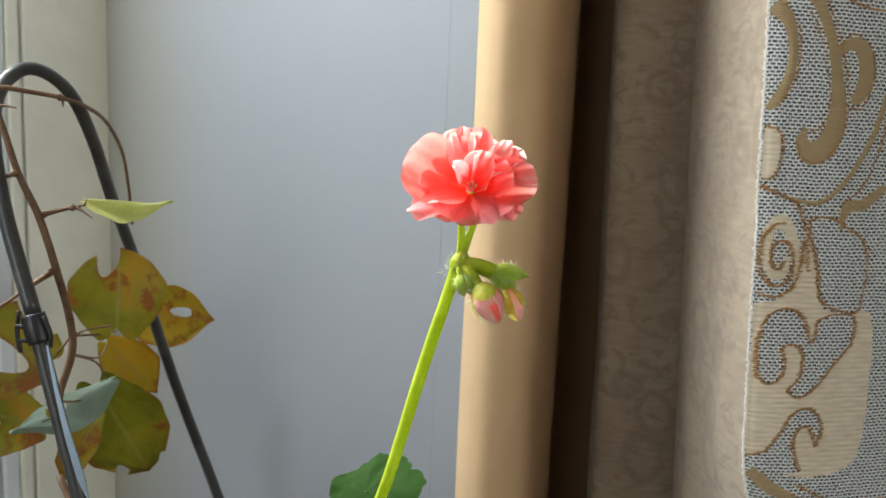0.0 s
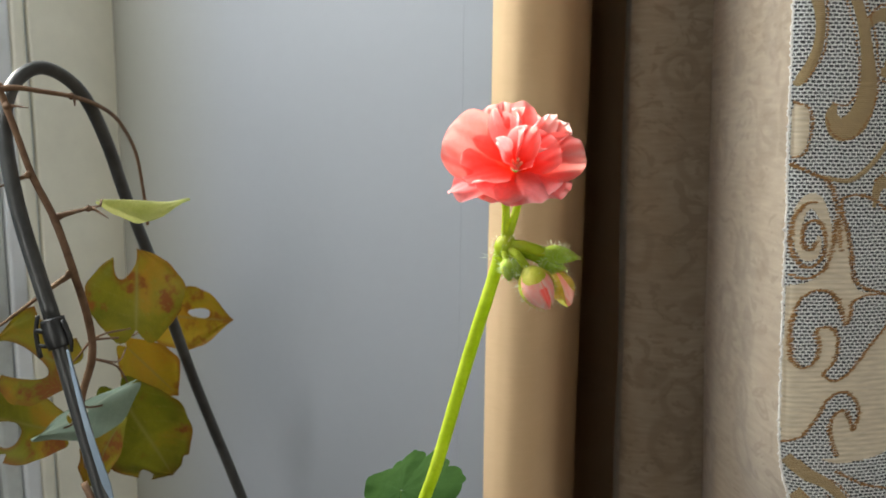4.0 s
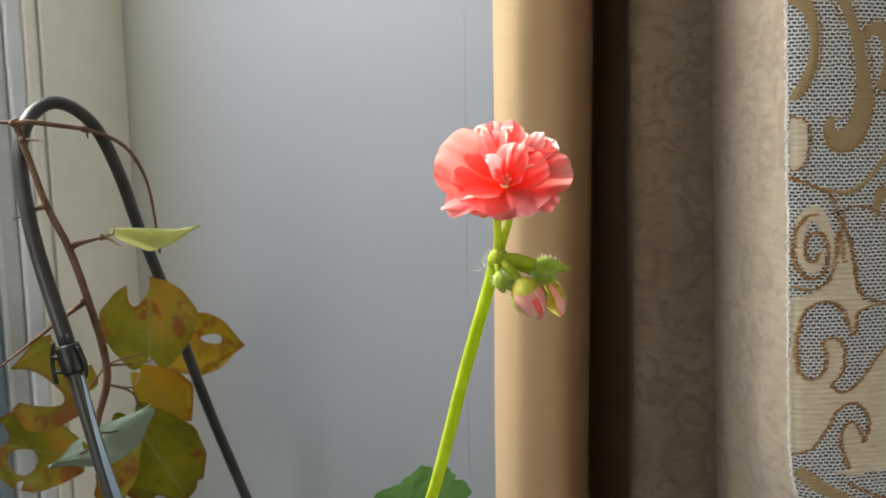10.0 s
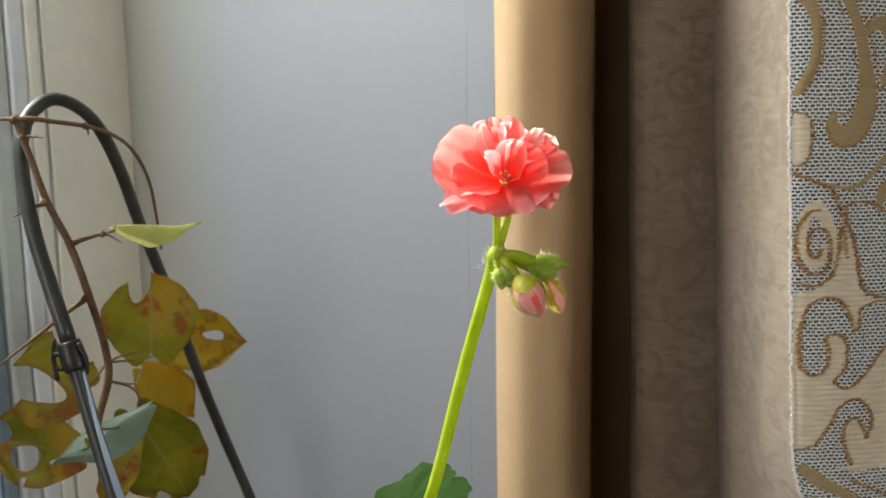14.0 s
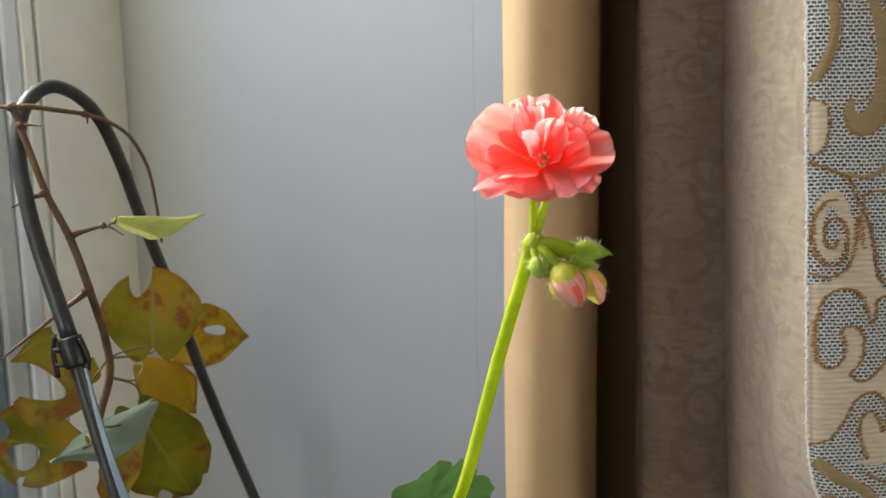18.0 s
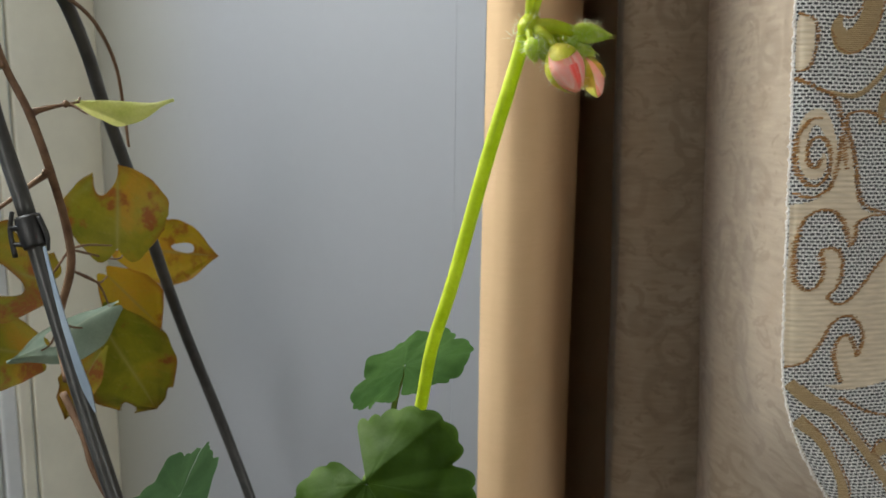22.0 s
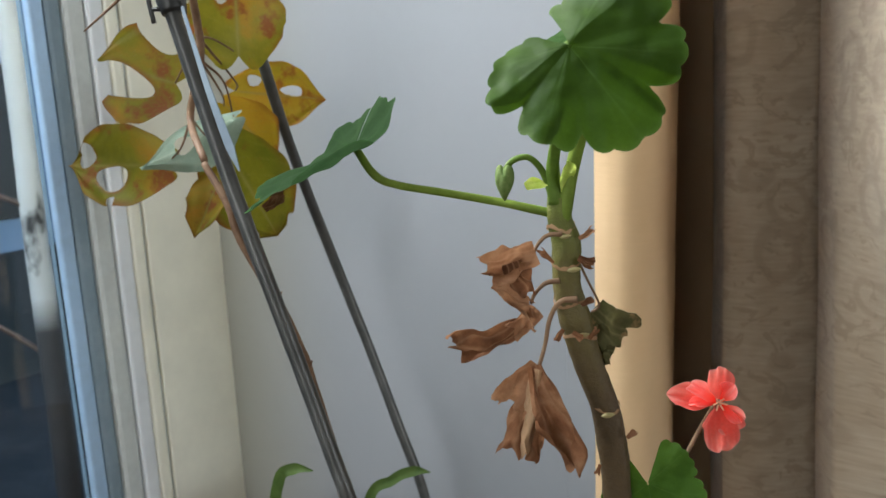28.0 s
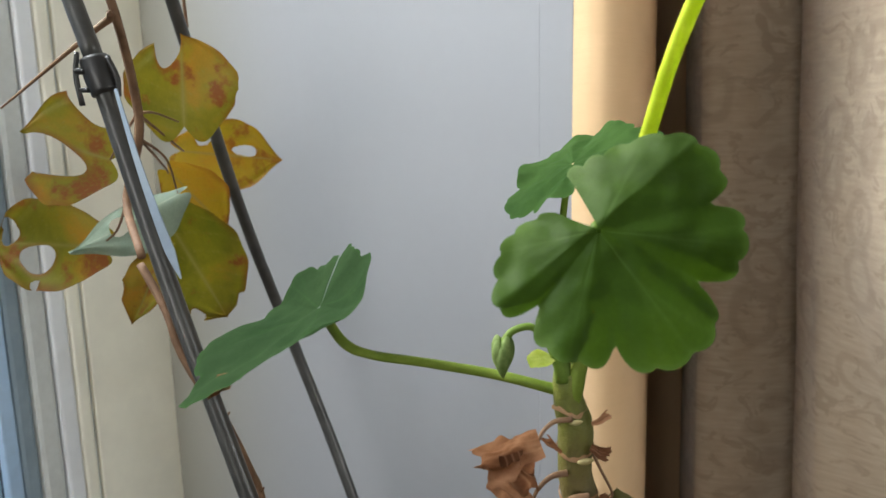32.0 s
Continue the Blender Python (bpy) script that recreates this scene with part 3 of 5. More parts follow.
def petal(base, tip, width, facing, cup=0.2, bend=0.0, ruffle=0.06, seed=0, claw=0.25, notch=0.0):
    """A ruffled petal that widens from a narrow claw."""
    base, tip = Vector(base), Vector(tip)
    a, b, n = axes(tip - base, facing)
    size = (tip - base).length
    ph = random.Random(seed).random() * 6
    bm, veins, heart = bmesh.new(), {}, {}
    nu, nv = 24, 26
    rows = []
    for i in range(nu + 1):
        t = math.sin(math.pi / 2 * i / nu)
        body = math.sin(math.pi / 2 * min(1.0, t / 0.58)) if t < 0.58 else math.sqrt(max(0.0, 1 - ((t - 0.58) / 0.42) ** 2.3))
        half = width / 2 * max(claw * (1 - t) ** 0.5, body)
        row = []
        for j in range(nv + 1):
            w = 2 * j / nv - 1
            x = size * (t - notch * math.exp(-(w / 0.25) ** 2) * t ** 8)
            y = half * w
            e = y / (width / 2)
            z = cup * width * e * e * (0.4 + 0.6 * t) + bend * size * t * t
            z += ruffle * size * t * t * (math.sin(3.4 * e + ph) + 0.5 * math.sin(9 * e + 2 * ph + 3 * t))
            z += 0.006 * size * math.sin(16 * e + ph) * t
            o = noise.noise_vector(Vector((t * 1.6, e * 1.7, seed * 3.1))) * 0.07 * size * t + noise.noise_vector(Vector((t * 4.2, e * 4.0, seed * 5.3))) * 0.022 * size * t
            v = bm.verts.new(base + a * (x + 0.5 * o.x) + b * (y + 0.5 * o.y) + n * (z + o.z))
            rim = max(t ** 6, abs(w) ** 5 * t)
            veins[v] = min(1.0, rim * 0.65 * (0.7 + 0.3 * math.sin(9 * w + ph)) + 0.12 * max(0.0, math.sin(20 * e)) * t)
            heart[v] = max(0.0, 1 - t * 1.9) ** 0.8
            row.append(v)
        rows.append(row)
    for p, r in zip(rows, rows[1:]):
        for j in range(nv):
            bm.faces.new((p[j], r[j], r[j + 1], p[j + 1]))
    set_vein(bm, veins)
    set_vein(bm, heart, "deep")
    return bm


def blob(at, along, length, width, seed=0, taper=0.3, rings=10, sides=14, facets=0.0, bm=None):
    """A bud: a lengthwise lobed drop."""
    a, b, n = axes(along, Vector(along).orthogonal())
    bm = bm or bmesh.new()
    ph = random.Random(seed).random() * 6
    grid = []
    for i in range(rings + 1):
        t = i / rings
        r = width / 2 * math.sin(math.pi * (0.04 + 0.93 * t)) ** 0.75 * (1 - taper * t)
        grid.append([bm.verts.new(Vector(at) + a * length * t + (b * math.cos(k) + n * math.sin(k)) * r * (1 + facets * math.sin(5 * k + ph)))
                     for k in (2 * math.pi * m / sides for m in range(sides))])
    for p, r in zip(grid, grid[1:]):
        for k in range(sides):
            bm.faces.new((p[k], p[(k + 1) % sides], r[(k + 1) % sides], r[k]))
    bm.faces.new(grid[0][::-1])
    bm.faces.new(grid[-1])
    return bm


def scale_on(at, along, length, width, angle, wide, reach, lift=1.06, taper=0.3, start=0.0, seed=0):
    """A sepal or folded petal hugging a bud: a pointed patch wrapped on the drop, angle 0 to the front."""
    a, b, n = axes(along, (0, -1, 0))
    bm, veins = bmesh.new(), {}
    ph = random.Random(seed).random() * 6
    rows = []
    for i in range(13):
        q = i / 12
        t = start + (reach - start) * q
        half = radians(wide) * math.sqrt(max(0.0, 1 - q ** 2.4)) + 0.02
        row = []
        for j in range(11):
            w = 2 * j / 10 - 1
            k = radians(angle) + half * w
            r = width / 2 * max(0.06, math.sin(math.pi * min(0.97, 0.04 + 0.93 * min(t, 0.98)))) ** 0.75 * (1 - taper * t)
            r = r * (lift + 0.05 * math.cos(3 * w + ph) - 0.05 * w * w) + 0.0001
            v = bm.verts.new(Vector(at) + a * length * t + (n * math.cos(k) + b * math.sin(k)) * r)
            veins[v] = min(1.0, max(abs(w) ** 4, q ** 5) * 0.9 + 0.3 * max(0.0, math.cos(9 * w + ph)))
            row.append(v)
        rows.append(row)
    for p, q in zip(rows, rows[1:]):
        for j in range(10):
            bm.faces.new((p[j], q[j], q[j + 1], p[j + 1]))
    set_vein(bm, veins)
    return bm


def hairs(points, length, count, seed, radius=0.00005):
    """Fine straight hairs standing off round the points."""
    rnd = random.Random(seed)
    bm = bmesh.new()
    for p, size in points:
        for _ in range(count):
            d = Vector((rnd.gauss(0, 1), rnd.gauss(0, 1), rnd.gauss(0, 1))).normalized()
            s = d.orthogonal().normalized() * radius
            root = Vector(p) + d * size
            end = root + d * length * rnd.uniform(0.5, 1.2)
            q = d.cross(s)
            ring = [bm.verts.new(root + o) for o in (s, q - s * 0.5, -q - s * 0.5)]
            top = bm.verts.new(end)
            for k in range(3):
                bm.faces.new((ring[k], ring[(k + 1) % 3], top))
    return bm


def scrap(base, tip, width, facing, curl=0.3, crumple=0.10, seed=0, flare=0.45):
    """A shrivelled piece of dry leaf: a fan that is rolled, folded and torn at its rim."""
    base, tip = Vector(base), Vector(tip)
    a, b, n = axes(tip - base, facing)
    size = (tip - base).length
    bm, veins = bmesh.new(), {}
    rows = []
    for i in range(23):
        t = i / 22
        half = width / 2 * (flare + (1 - flare) * t)
        row = []
        for j in range(25):
            w = 2 * j / 24 - 1
            q = Vector((t * 1.9, w * 1.3, seed * 7.3))
            rag = 1 + 0.16 * noise.noise(Vector((w * 3.1, seed * 3.7, 0))) + 0.10 * (abs(math.sin(w * 4.6 + seed)) ** 0.7 - 0.6) + 0.05 * noise.noise(Vector((w * 9, seed, 4)))
            x = size * t * (1 + (rag - 1) * t)
            roll = curl * 2.4 * w
            y = half * math.sin(roll) / max(0.3, abs(curl * 2.4)) if curl else half * w
            z = half * (1 - math.cos(roll)) / max(0.3, abs(curl * 2.4)) * (1 if curl > 0 else -1)
            o = noise.noise_vector(q) * crumple * size + noise.noise_vector(q * 2.7) * crumple * 0.32 * size
            v = bm.verts.new(base + a * (x + o.x * t) + b * (y + o.y * (0.3 + t)) + n * (z + o.z * (0.3 + 1.2 * t)))
            veins[v] = max(0.0, 1 - abs(abs(w) - 0.33 * (abs(w) > 0.17)) * 14) * 0.5
            row.append(v)
        rows.append(row)
    for p, r in zip(rows, rows[1:]):
        for j in range(24):
            bm.faces.new((p[j], r[j], r[j + 1], p[j + 1]))
    set_vein(bm, veins)
    return bm

# ---- the room's shell ----
REVEAL = 0.425
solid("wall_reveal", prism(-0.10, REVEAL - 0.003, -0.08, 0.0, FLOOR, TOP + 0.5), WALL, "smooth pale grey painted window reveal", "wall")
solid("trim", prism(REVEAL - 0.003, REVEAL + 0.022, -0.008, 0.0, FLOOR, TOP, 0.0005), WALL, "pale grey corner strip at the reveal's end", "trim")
solid("wall_room", prism(-0.10, REVEAL + 0.03, -3.2, -0.60, FLOOR, TOP + 0.5), ROOM, "beige plastered room wall beside the window", "wall")
# Niche added out of sight so that the gap between the curtains turns black.
solid("wall_niche", prism(-0.10, 0.0, -0.598, -0.082, FLOOR, TOP + 0.5), ROOM, "beige wall of an unseen niche added to darken the curtain gap", "wall")
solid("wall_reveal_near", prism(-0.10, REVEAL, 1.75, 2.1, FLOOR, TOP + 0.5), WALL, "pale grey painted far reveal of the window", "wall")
solid("wall_room_near", prism(REVEAL - 0.05, REVEAL, 2.102, 2.9, FLOOR, TOP + 0.5), ROOM, "beige plastered room wall", "wall")
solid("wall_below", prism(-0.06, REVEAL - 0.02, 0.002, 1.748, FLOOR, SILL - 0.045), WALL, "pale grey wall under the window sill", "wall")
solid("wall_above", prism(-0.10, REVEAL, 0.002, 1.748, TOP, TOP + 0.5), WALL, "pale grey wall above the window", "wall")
solid("window_sill", prism(-0.02, REVEAL + 0.06, 0.003, 1.746, SILL - 0.04, SILL, 0.006), WOODFLOOR, "brown wooden window sill", "sill")
solid("floor", prism(-0.1, 4.6, -3.4, 2.95, FLOOR - 0.1, FLOOR), WOODFLOOR, "brown wooden floor boards", "floor")
solid("ceiling", prism(-0.1, 4.6, -3.4, 2.95, TOP + 0.5, TOP + 0.6), ROOM, "plain beige ceiling", "ceiling")
for k, (s0, s1, z0, z1) in enumerate(((-3.3, -0.6, FLOOR, TOP + 0.5), (0.8, 2.9, FLOOR, TOP + 0.5), (-0.598, 0.798, FLOOR, 0.9), (-0.598, 0.798, 2.2, TOP + 0.5))):
    solid("wall_back_%d" % (k + 1), prism(4.5, 4.6, s0, s1, z0, z1), ROOM, "plain beige room wall round the added far window", "wall")
# frame of the added opening opposite, for the far fill lamp
third = thing("added_window_far", bl(4.55, 0.1, 0.9), "plain white unseen window added for the far fill lamp", "window", "", "structure")
for s0, s1, z0, z1 in ((-0.598, -0.56, 0.902, 2.198), (0.76, 0.798, 0.902, 2.198), (-0.558, 0.758, 0.902, 0.94), (-0.558, 0.758, 2.16, 2.198)):
    part("window_frame", prism(4.52, 4.56, s0, s1, z0, z1), PVC, third, "", False)
for k, (u0, u1, z0, z1) in enumerate(((REVEAL, 0.43, FLOOR, TOP + 0.5), (1.42, 4.498, FLOOR, TOP + 0.5), (0.432, 1.418, FLOOR, 0.9), (0.432, 1.418, 2.2, TOP + 0.5))):
    solid("wall_side_%d" % (k + 1), prism(u0, u1, 2.8, 2.9, z0, z1), ROOM, "plain beige room wall round the added side window", "wall")
# frame of the added opening that holds the side fill lamp
second = thing("added_window_side", bl(0.92, 2.85, 0.9), "plain white unseen window added for the side fill lamp", "window", "", "structure")
for u0, u1, z0, z1 in ((0.432, 0.46, 0.902, 2.198), (1.39, 1.418, 0.902, 2.198), (0.462, 1.388, 0.902, 0.93), (0.462, 1.388, 2.17, 2.198)):
    part("window_frame", prism(u0, u1, 2.82, 2.85, z0, z1), PVC, second, "", False)
solid("wall_end", prism(REVEAL, 4.5, -3.3, -3.2, FLOOR, TOP + 0.5), ROOM, "plain beige room wall", "wall")

# ---- the window ----
window = thing("window_1", bl(0, 0.9, SILL), "white plastic window with dark seals and clear glass", "window", "", "structure")
part("lining_board", prism(-0.03, 0.004, -0.012, 0.0912, SILL, TOP - 0.002, 0.002), BOARD, window, "cream lining board", False)
part("groove", prism(-0.03, 0.000, 0.0914, 0.0938, SILL, TOP - 0.002), SLATE, window, "grey joint line", False)
part("frame_bead", prism(-0.035, 0.004, 0.094, 0.1078, SILL, TOP - 0.002, 0.003), BOARD, window, "cream bead", False)
part("window_frame", prism(-0.035, 0.003, 0.108, 0.1248, SILL, TOP - 0.002, 0.003), PVC, window, "", False)
part("frame_step", prism(-0.05, 0.001, 0.125, 0.1468, SILL, TOP - 0.002, 0.005), SLATE, window, "grey seal lip", False)
part("seal", prism(-0.05, -0.001, 0.147, 0.1628, SILL, TOP - 0.002, 0.004), GASKET, window, "grey-blue rubber seal", False)
part("spacer", prism(-0.016, -0.002, 0.163, 0.1765, SILL + 0.01, TOP - 0.002, 0.002), SPACER, window, "glass edge spacer, sky reflection put into its blue colour", False)
part("frame_bottom", prism(-0.05, -0.004, 0.1768, 1.74, SILL, SILL + 0.055, 0.004), PVC, window, "", False)
part("frame_top", prism(-0.05, -0.004, 0.1768, 1.74, TOP - 0.06, TOP - 0.002, 0.004), PVC, window, "", False)
part("frame_side", prism(-0.05, -0.004, 1.66, 1.7395, SILL + 0.0552, TOP - 0.0602, 0.004), PVC, window, "", False)
pane = part("pane", prism(-0.014, -0.010, 0.1768, 1.659, SILL + 0.056, TOP - 0.061), GLASS, window, "clear glass pane", False)
pane.visible_shadow = False

# ---- outside ----
bm = bmesh.new()
for x, y in ((-400, -400), (400, -400), (400, 400), (-400, 400)):
    bm.verts.new((x, y, -1.3))
bm.faces.new(bm.verts)
solid("ground", bm, EARTH, "dark bare ground outside the window", "ground")
# the neighbouring house: long, in its own shade; its unseen roof is added to cast shade
house = thing("neighbouring_house", bl(-7.4, -1.0, -1.3), "dark shaded neighbouring house, unseen roof added to shade the plants", "house")
part("wall", prism(-10.5, -6.6, -7.0, 7.0, -0.1, 4.5), FACADE, house, "", False)
part("plinth", prism(-10.55, -6.55, -7.05, 7.05, -1.3, -0.102), EARTH, house, "dark plinth", False)
# Ridge height set so that the sun is cut off below the flower.
bm = bmesh.new()
sec = [(-6.2, 4.45), (-6.25, 4.6), (-8.6, 5.9), (-10.9, 4.6), (-10.9, 4.45)]
ends = [[bm.verts.new(bl(u, s, z)) for u, z in sec] for s in (-7.3, 7.3)]
for k in range(5):
    bm.faces.new((ends[0][k], ends[0][(k + 1) % 5], ends[1][(k + 1) % 5], ends[1][k]))
bm.faces.new(ends[0])
bm.faces.new(ends[1][::-1])
bmesh.ops.recalc_face_normals(bm, faces=bm.faces)
part("roof", bm, ROOFING, house, "", False)
for k, s in enumerate((-3.4, -0.6, 2.2)):
    part("window", prism(-6.615, -6.56, s, s + 1.0, 0.2, 1.6, 0.02), CLIP, house, "dark window", False)
# an added pale trunk close to the pane, standing in for light streaks on the glass
glint_tree = thing("glint_trunk", bl(-0.6, -0.11, -1.3), "white trunk added outside the pane for bright streaks on the glass", "tree")
part("trunk", tube([bl(-0.6, -0.10, -1.3), bl(-0.6, -0.104, 0.2), bl(-0.602, -0.110, 0.9), bl(-0.6, -0.116, 1.3), bl(-0.6, -0.11, 2.6), bl(-0.6, -0.105, 3.4)], (0.026, 0.022, 0.019, 0.018, 0.012, 0.004), 16, 10, 0.08), GLINT_BARK, glint_tree, "white trunk with dark breaks, shaped like broken light streaks")
for k, (z, u, s, up) in enumerate(((0.98, -0.25, 0.40, 0.22), (1.30, -0.30, 0.10, 0.35), (1.62, 0.15, 0.45, 0.5), (0.72, -0.40, 0.30, 0.3), (1.85, -0.20, -0.30, 0.4))):
    root = bl(-0.6, -0.11, z)
    end = root + U * u + S * s + Vector((0, 0, up))
    part("limb", tube([root, root.lerp(end, 0.4) + Vector((0, 0, 0.02)), end], (0.005, 0.003, 0.001), 8, 6, 0.05), TWIG, glint_tree)

# ---- curtains ----
def swing(z):
    """How far the brocade's free edge is drawn aside at a height: a slight lean, and a sweep towards the floor."""
    return (1.3 - z) * 0.046 + 3.2 * max(0.0, min(0.25, 1.09 - z)) ** 2 + 0.30 * (1 - math.exp(-5.3 * max(0.0, 0.84 - z)))


def sheet(plan, z0, z1, lean, mat, name, parent, label, rows=40, per=10, ripple=0.0015, seed=0, sweep=0.0):
    """Hanging cloth: a plan line drawn up from z0 to z1, leaning sideways as it falls."""
    line = spline([(x, y, 0) for x, y in plan], per)
    far = [0.0]
    for p, q in zip(line, line[1:]):
        far.append(far[-1] + (q - p).length)
    bm = bmesh.new()
    uvs = {}
    grid = []
    for i, p in enumerate(line):
        d = (line[min(i + 1, len(line) - 1)] - line[max(i - 1, 0)]).normalized()
        n = Vector((d.y, -d.x, 0))
        q = i / (len(line) - 1)
        col = []
        for k in range(rows + 1):
            z = z0 + (z1 - z0) * k / rows
            off = ripple * noise.noise(Vector((far[i] * 22, z * 5, seed)))
            slope = lean[0] + (lean[1] - lean[0]) * q
            aside = (swing(z) - (1.3 - z) * 0.046) * sweep * (max(0.0, (q - 0.84) / 0.16) if sweep < 1 else 1.0)
            v = bm.verts.new(p + n * off + Vector(((1.3 - z) * slope + aside, 0, z)))
            uvs[v] = (far[i], z)
            col.append(v)
        grid.append(col)
    uv = bm.loops.layers.uv.new("UVMap")
    for a, b in zip(grid, grid[1:]):
        for k in range(rows):
            f = bm.faces.new((a[k], b[k], b[k + 1], a[k + 1]))
            for loop in f.loops:
                loop[uv].uv = uvs[loop.vert]
    return part(name, bm, mat, parent, label)


beige = thing("beige_curtain", (0.07, 0.64, FLOOR), "plain beige curtain gathered at the end of the reveal", "curtain")
sheet([(0.0298, 0.6002), (0.0345, 0.5945), (0.040, 0.5900), (0.049, 0.5870), (0.059, 0.5890), (0.069, 0.5950), (0.0788, 0.6065), (0.0880, 0.6235), (0.0967, 0.6450), (0.1045, 0.670), (0.1135, 0.700), (0.1225, 0.731), (0.1320, 0.765), (0.1410, 0.800), (0.1480, 0.835), (0.1530, 0.870), (0.158, 0.91), (0.169, 0.95), (0.192, 0.99), (0.235, 1.04), (0.31, 1.095)],
      FLOOR + 0.01, 2.35, (0.0, 0.0), LINING, "fold", beige, "", 60, 10, 0.001)

brocade = thing("brocade_curtain", (0.22, 0.50, FLOOR), "heavy gold-scrolled brocade curtain, edge turned to its dull reverse", "curtain")
BACKSIDE = [(0.40, 1.09), (0.32, 1.06), (0.245, 1.00), (0.212, 0.93), (0.193, 0.860), (0.186, 0.812), (0.188, 0.802), (0.196, 0.7945), (0.215, 0.788), (0.245, 0.788), (0.280, 0.795), (0.306, 0.806), (0.322, 0.796), (0.312, 0.776), (0.276, 0.752), (0.249, 0.738), (0.2415, 0.722), (0.238, 0.700), (0.233, 0.66), (0.229, 0.61), (0.2265, 0.565), (0.2255, 0.530)]
sheet(BACKSIDE,
      FLOOR + 0.01, 2.35, (0.012, 0.046), REVERSE, "reverse_side", brocade, "dull beige reverse of the cloth", 90, 9, 0.0026, 3, 0.999)
FACE = [(0.2256, 0.5290), (0.235, 0.5260), (0.271, 0.5290), (0.314, 0.5380), (0.374, 0.556), (0.45, 0.60), (0.59, 0.74)]
sheet(FACE, FLOOR + 0.01, 2.35, (0.046, 0.046), GROUND_CLOTH, "front_side", brocade, "white ground with dark dashes", 90, 8, 0.0, 0, 1.0)

# the woven figures, laid on the front side; K: metres for one step of the drawing, drawn from the cloth's edge at eye height
K = 0.000387
face_line = spline([(x, y, 0) for x, y in FACE], 24)
face_far = [0.0]
for p, q in zip(face_line, face_line[1:]):
    face_far.append(face_far[-1] + (q - p).length)


def on_face(x, y, proud):
    """A place on the cloth's front: x steps from the edge, y steps below the top of the drawing."""
    far, z = x * K, 1.4090 - y * K
    far = max(0.0002, far)
    i = max(1, min(int(np.searchsorted(face_far, far)), len(face_line) - 1))
    a, b = face_line[i - 1], face_line[i]
    f = (far - face_far[i - 1]) / (face_far[i] - face_far[i - 1])
    d = (b - a).normalized()
    return a.lerp(b, f) + Vector((d.y, -d.x, 0)) * proud + Vector((swing(z), 0, z)), (far, z)


def glide(points, per=10):
    return [(v.x, v.y) for v in spline([(x, y, 0) for x, y in points], per)]


def band(bm, points, widths, proud, ragged=0.0, seed=0):
    """A woven stripe along a gliding line, rounded across."""
    uv = bm.loops.layers.uv.verify()
    line = glide(points)
    wid = np.interp(np.linspace(0, len(widths) - 1, len(line)), range(len(widths)), widths)
    rnd = random.Random(seed)
    prev = None
    for i, (x, y) in enumerate(line):
        x0, y0 = line[max(i - 1, 0)]
        x1, y1 = line[min(i + 1, len(line) - 1)]
        size = math.hypot(x1 - x0, y1 - y0) or 1
        nx, ny = -(y1 - y0) / size, (x1 - x0) / size
        row = []
        for w, up in ((-1, 0.2), (-0.5, 0.85), (0, 1.0), (0.5, 0.85), (1, 0.2)):
            half = wid[i] / 2 * w * (1 + ragged * (rnd.random() - 0.5) * abs(w))
            place, at = on_face(x + nx * half, y + ny * half, proud * up)
            row.append((bm.verts.new(place), at))
        if prev:
            for (a, ua), (b, ub), (c, uc), (d, ud) in zip(prev, row, row[1:], prev[1:]):
                f = bm.faces.new((a, b, c, d))
                for loop, at in zip(f.loops, (ua, ub, uc, ud)):
                    loop[uv].uv = at
        prev = row


def field(bm, points, proud, closed=True):
    """A filled figure inside a gliding outline, woven cell by cell on the curved cloth."""
    uv = bm.loops.layers.uv.verify()
    line = glide([*points, points[0]], 7)[:-1]
    xs, ys = np.array(line).T
    x2, y2 = np.roll(xs, -1), np.roll(ys, -1)
    made = {}

    def corner(i, k):
        if (i, k) not in made:
            place, at = on_face(i * 3.0, k * 2.5, proud)
            made[i, k] = bm.verts.new(place), at
        return made[i, k]

    for k in range(int(ys.min() // 2.5), int(ys.max() // 2.5) + 1):
        y = (k + 0.5) * 2.5
        cross = (ys > y) != (y2 > y)
        hits = np.sort(xs[cross] + (y - ys[cross]) / (y2[cross] - ys[cross]) * (x2[cross] - xs[cross]))
        for a, b in zip(hits[::2], hits[1::2]):
            for i in range(max(0, round(a / 3.0)), round(b / 3.0)):
                quad = corner(i, k), corner(i + 1, k), corner(i + 1, k + 1), corner(i, k + 1)
                f = bm.faces.new([v for v, _ in quad])
                for loop, (_, at) in zip(f.loops, quad):
                    loop[uv].uv = at


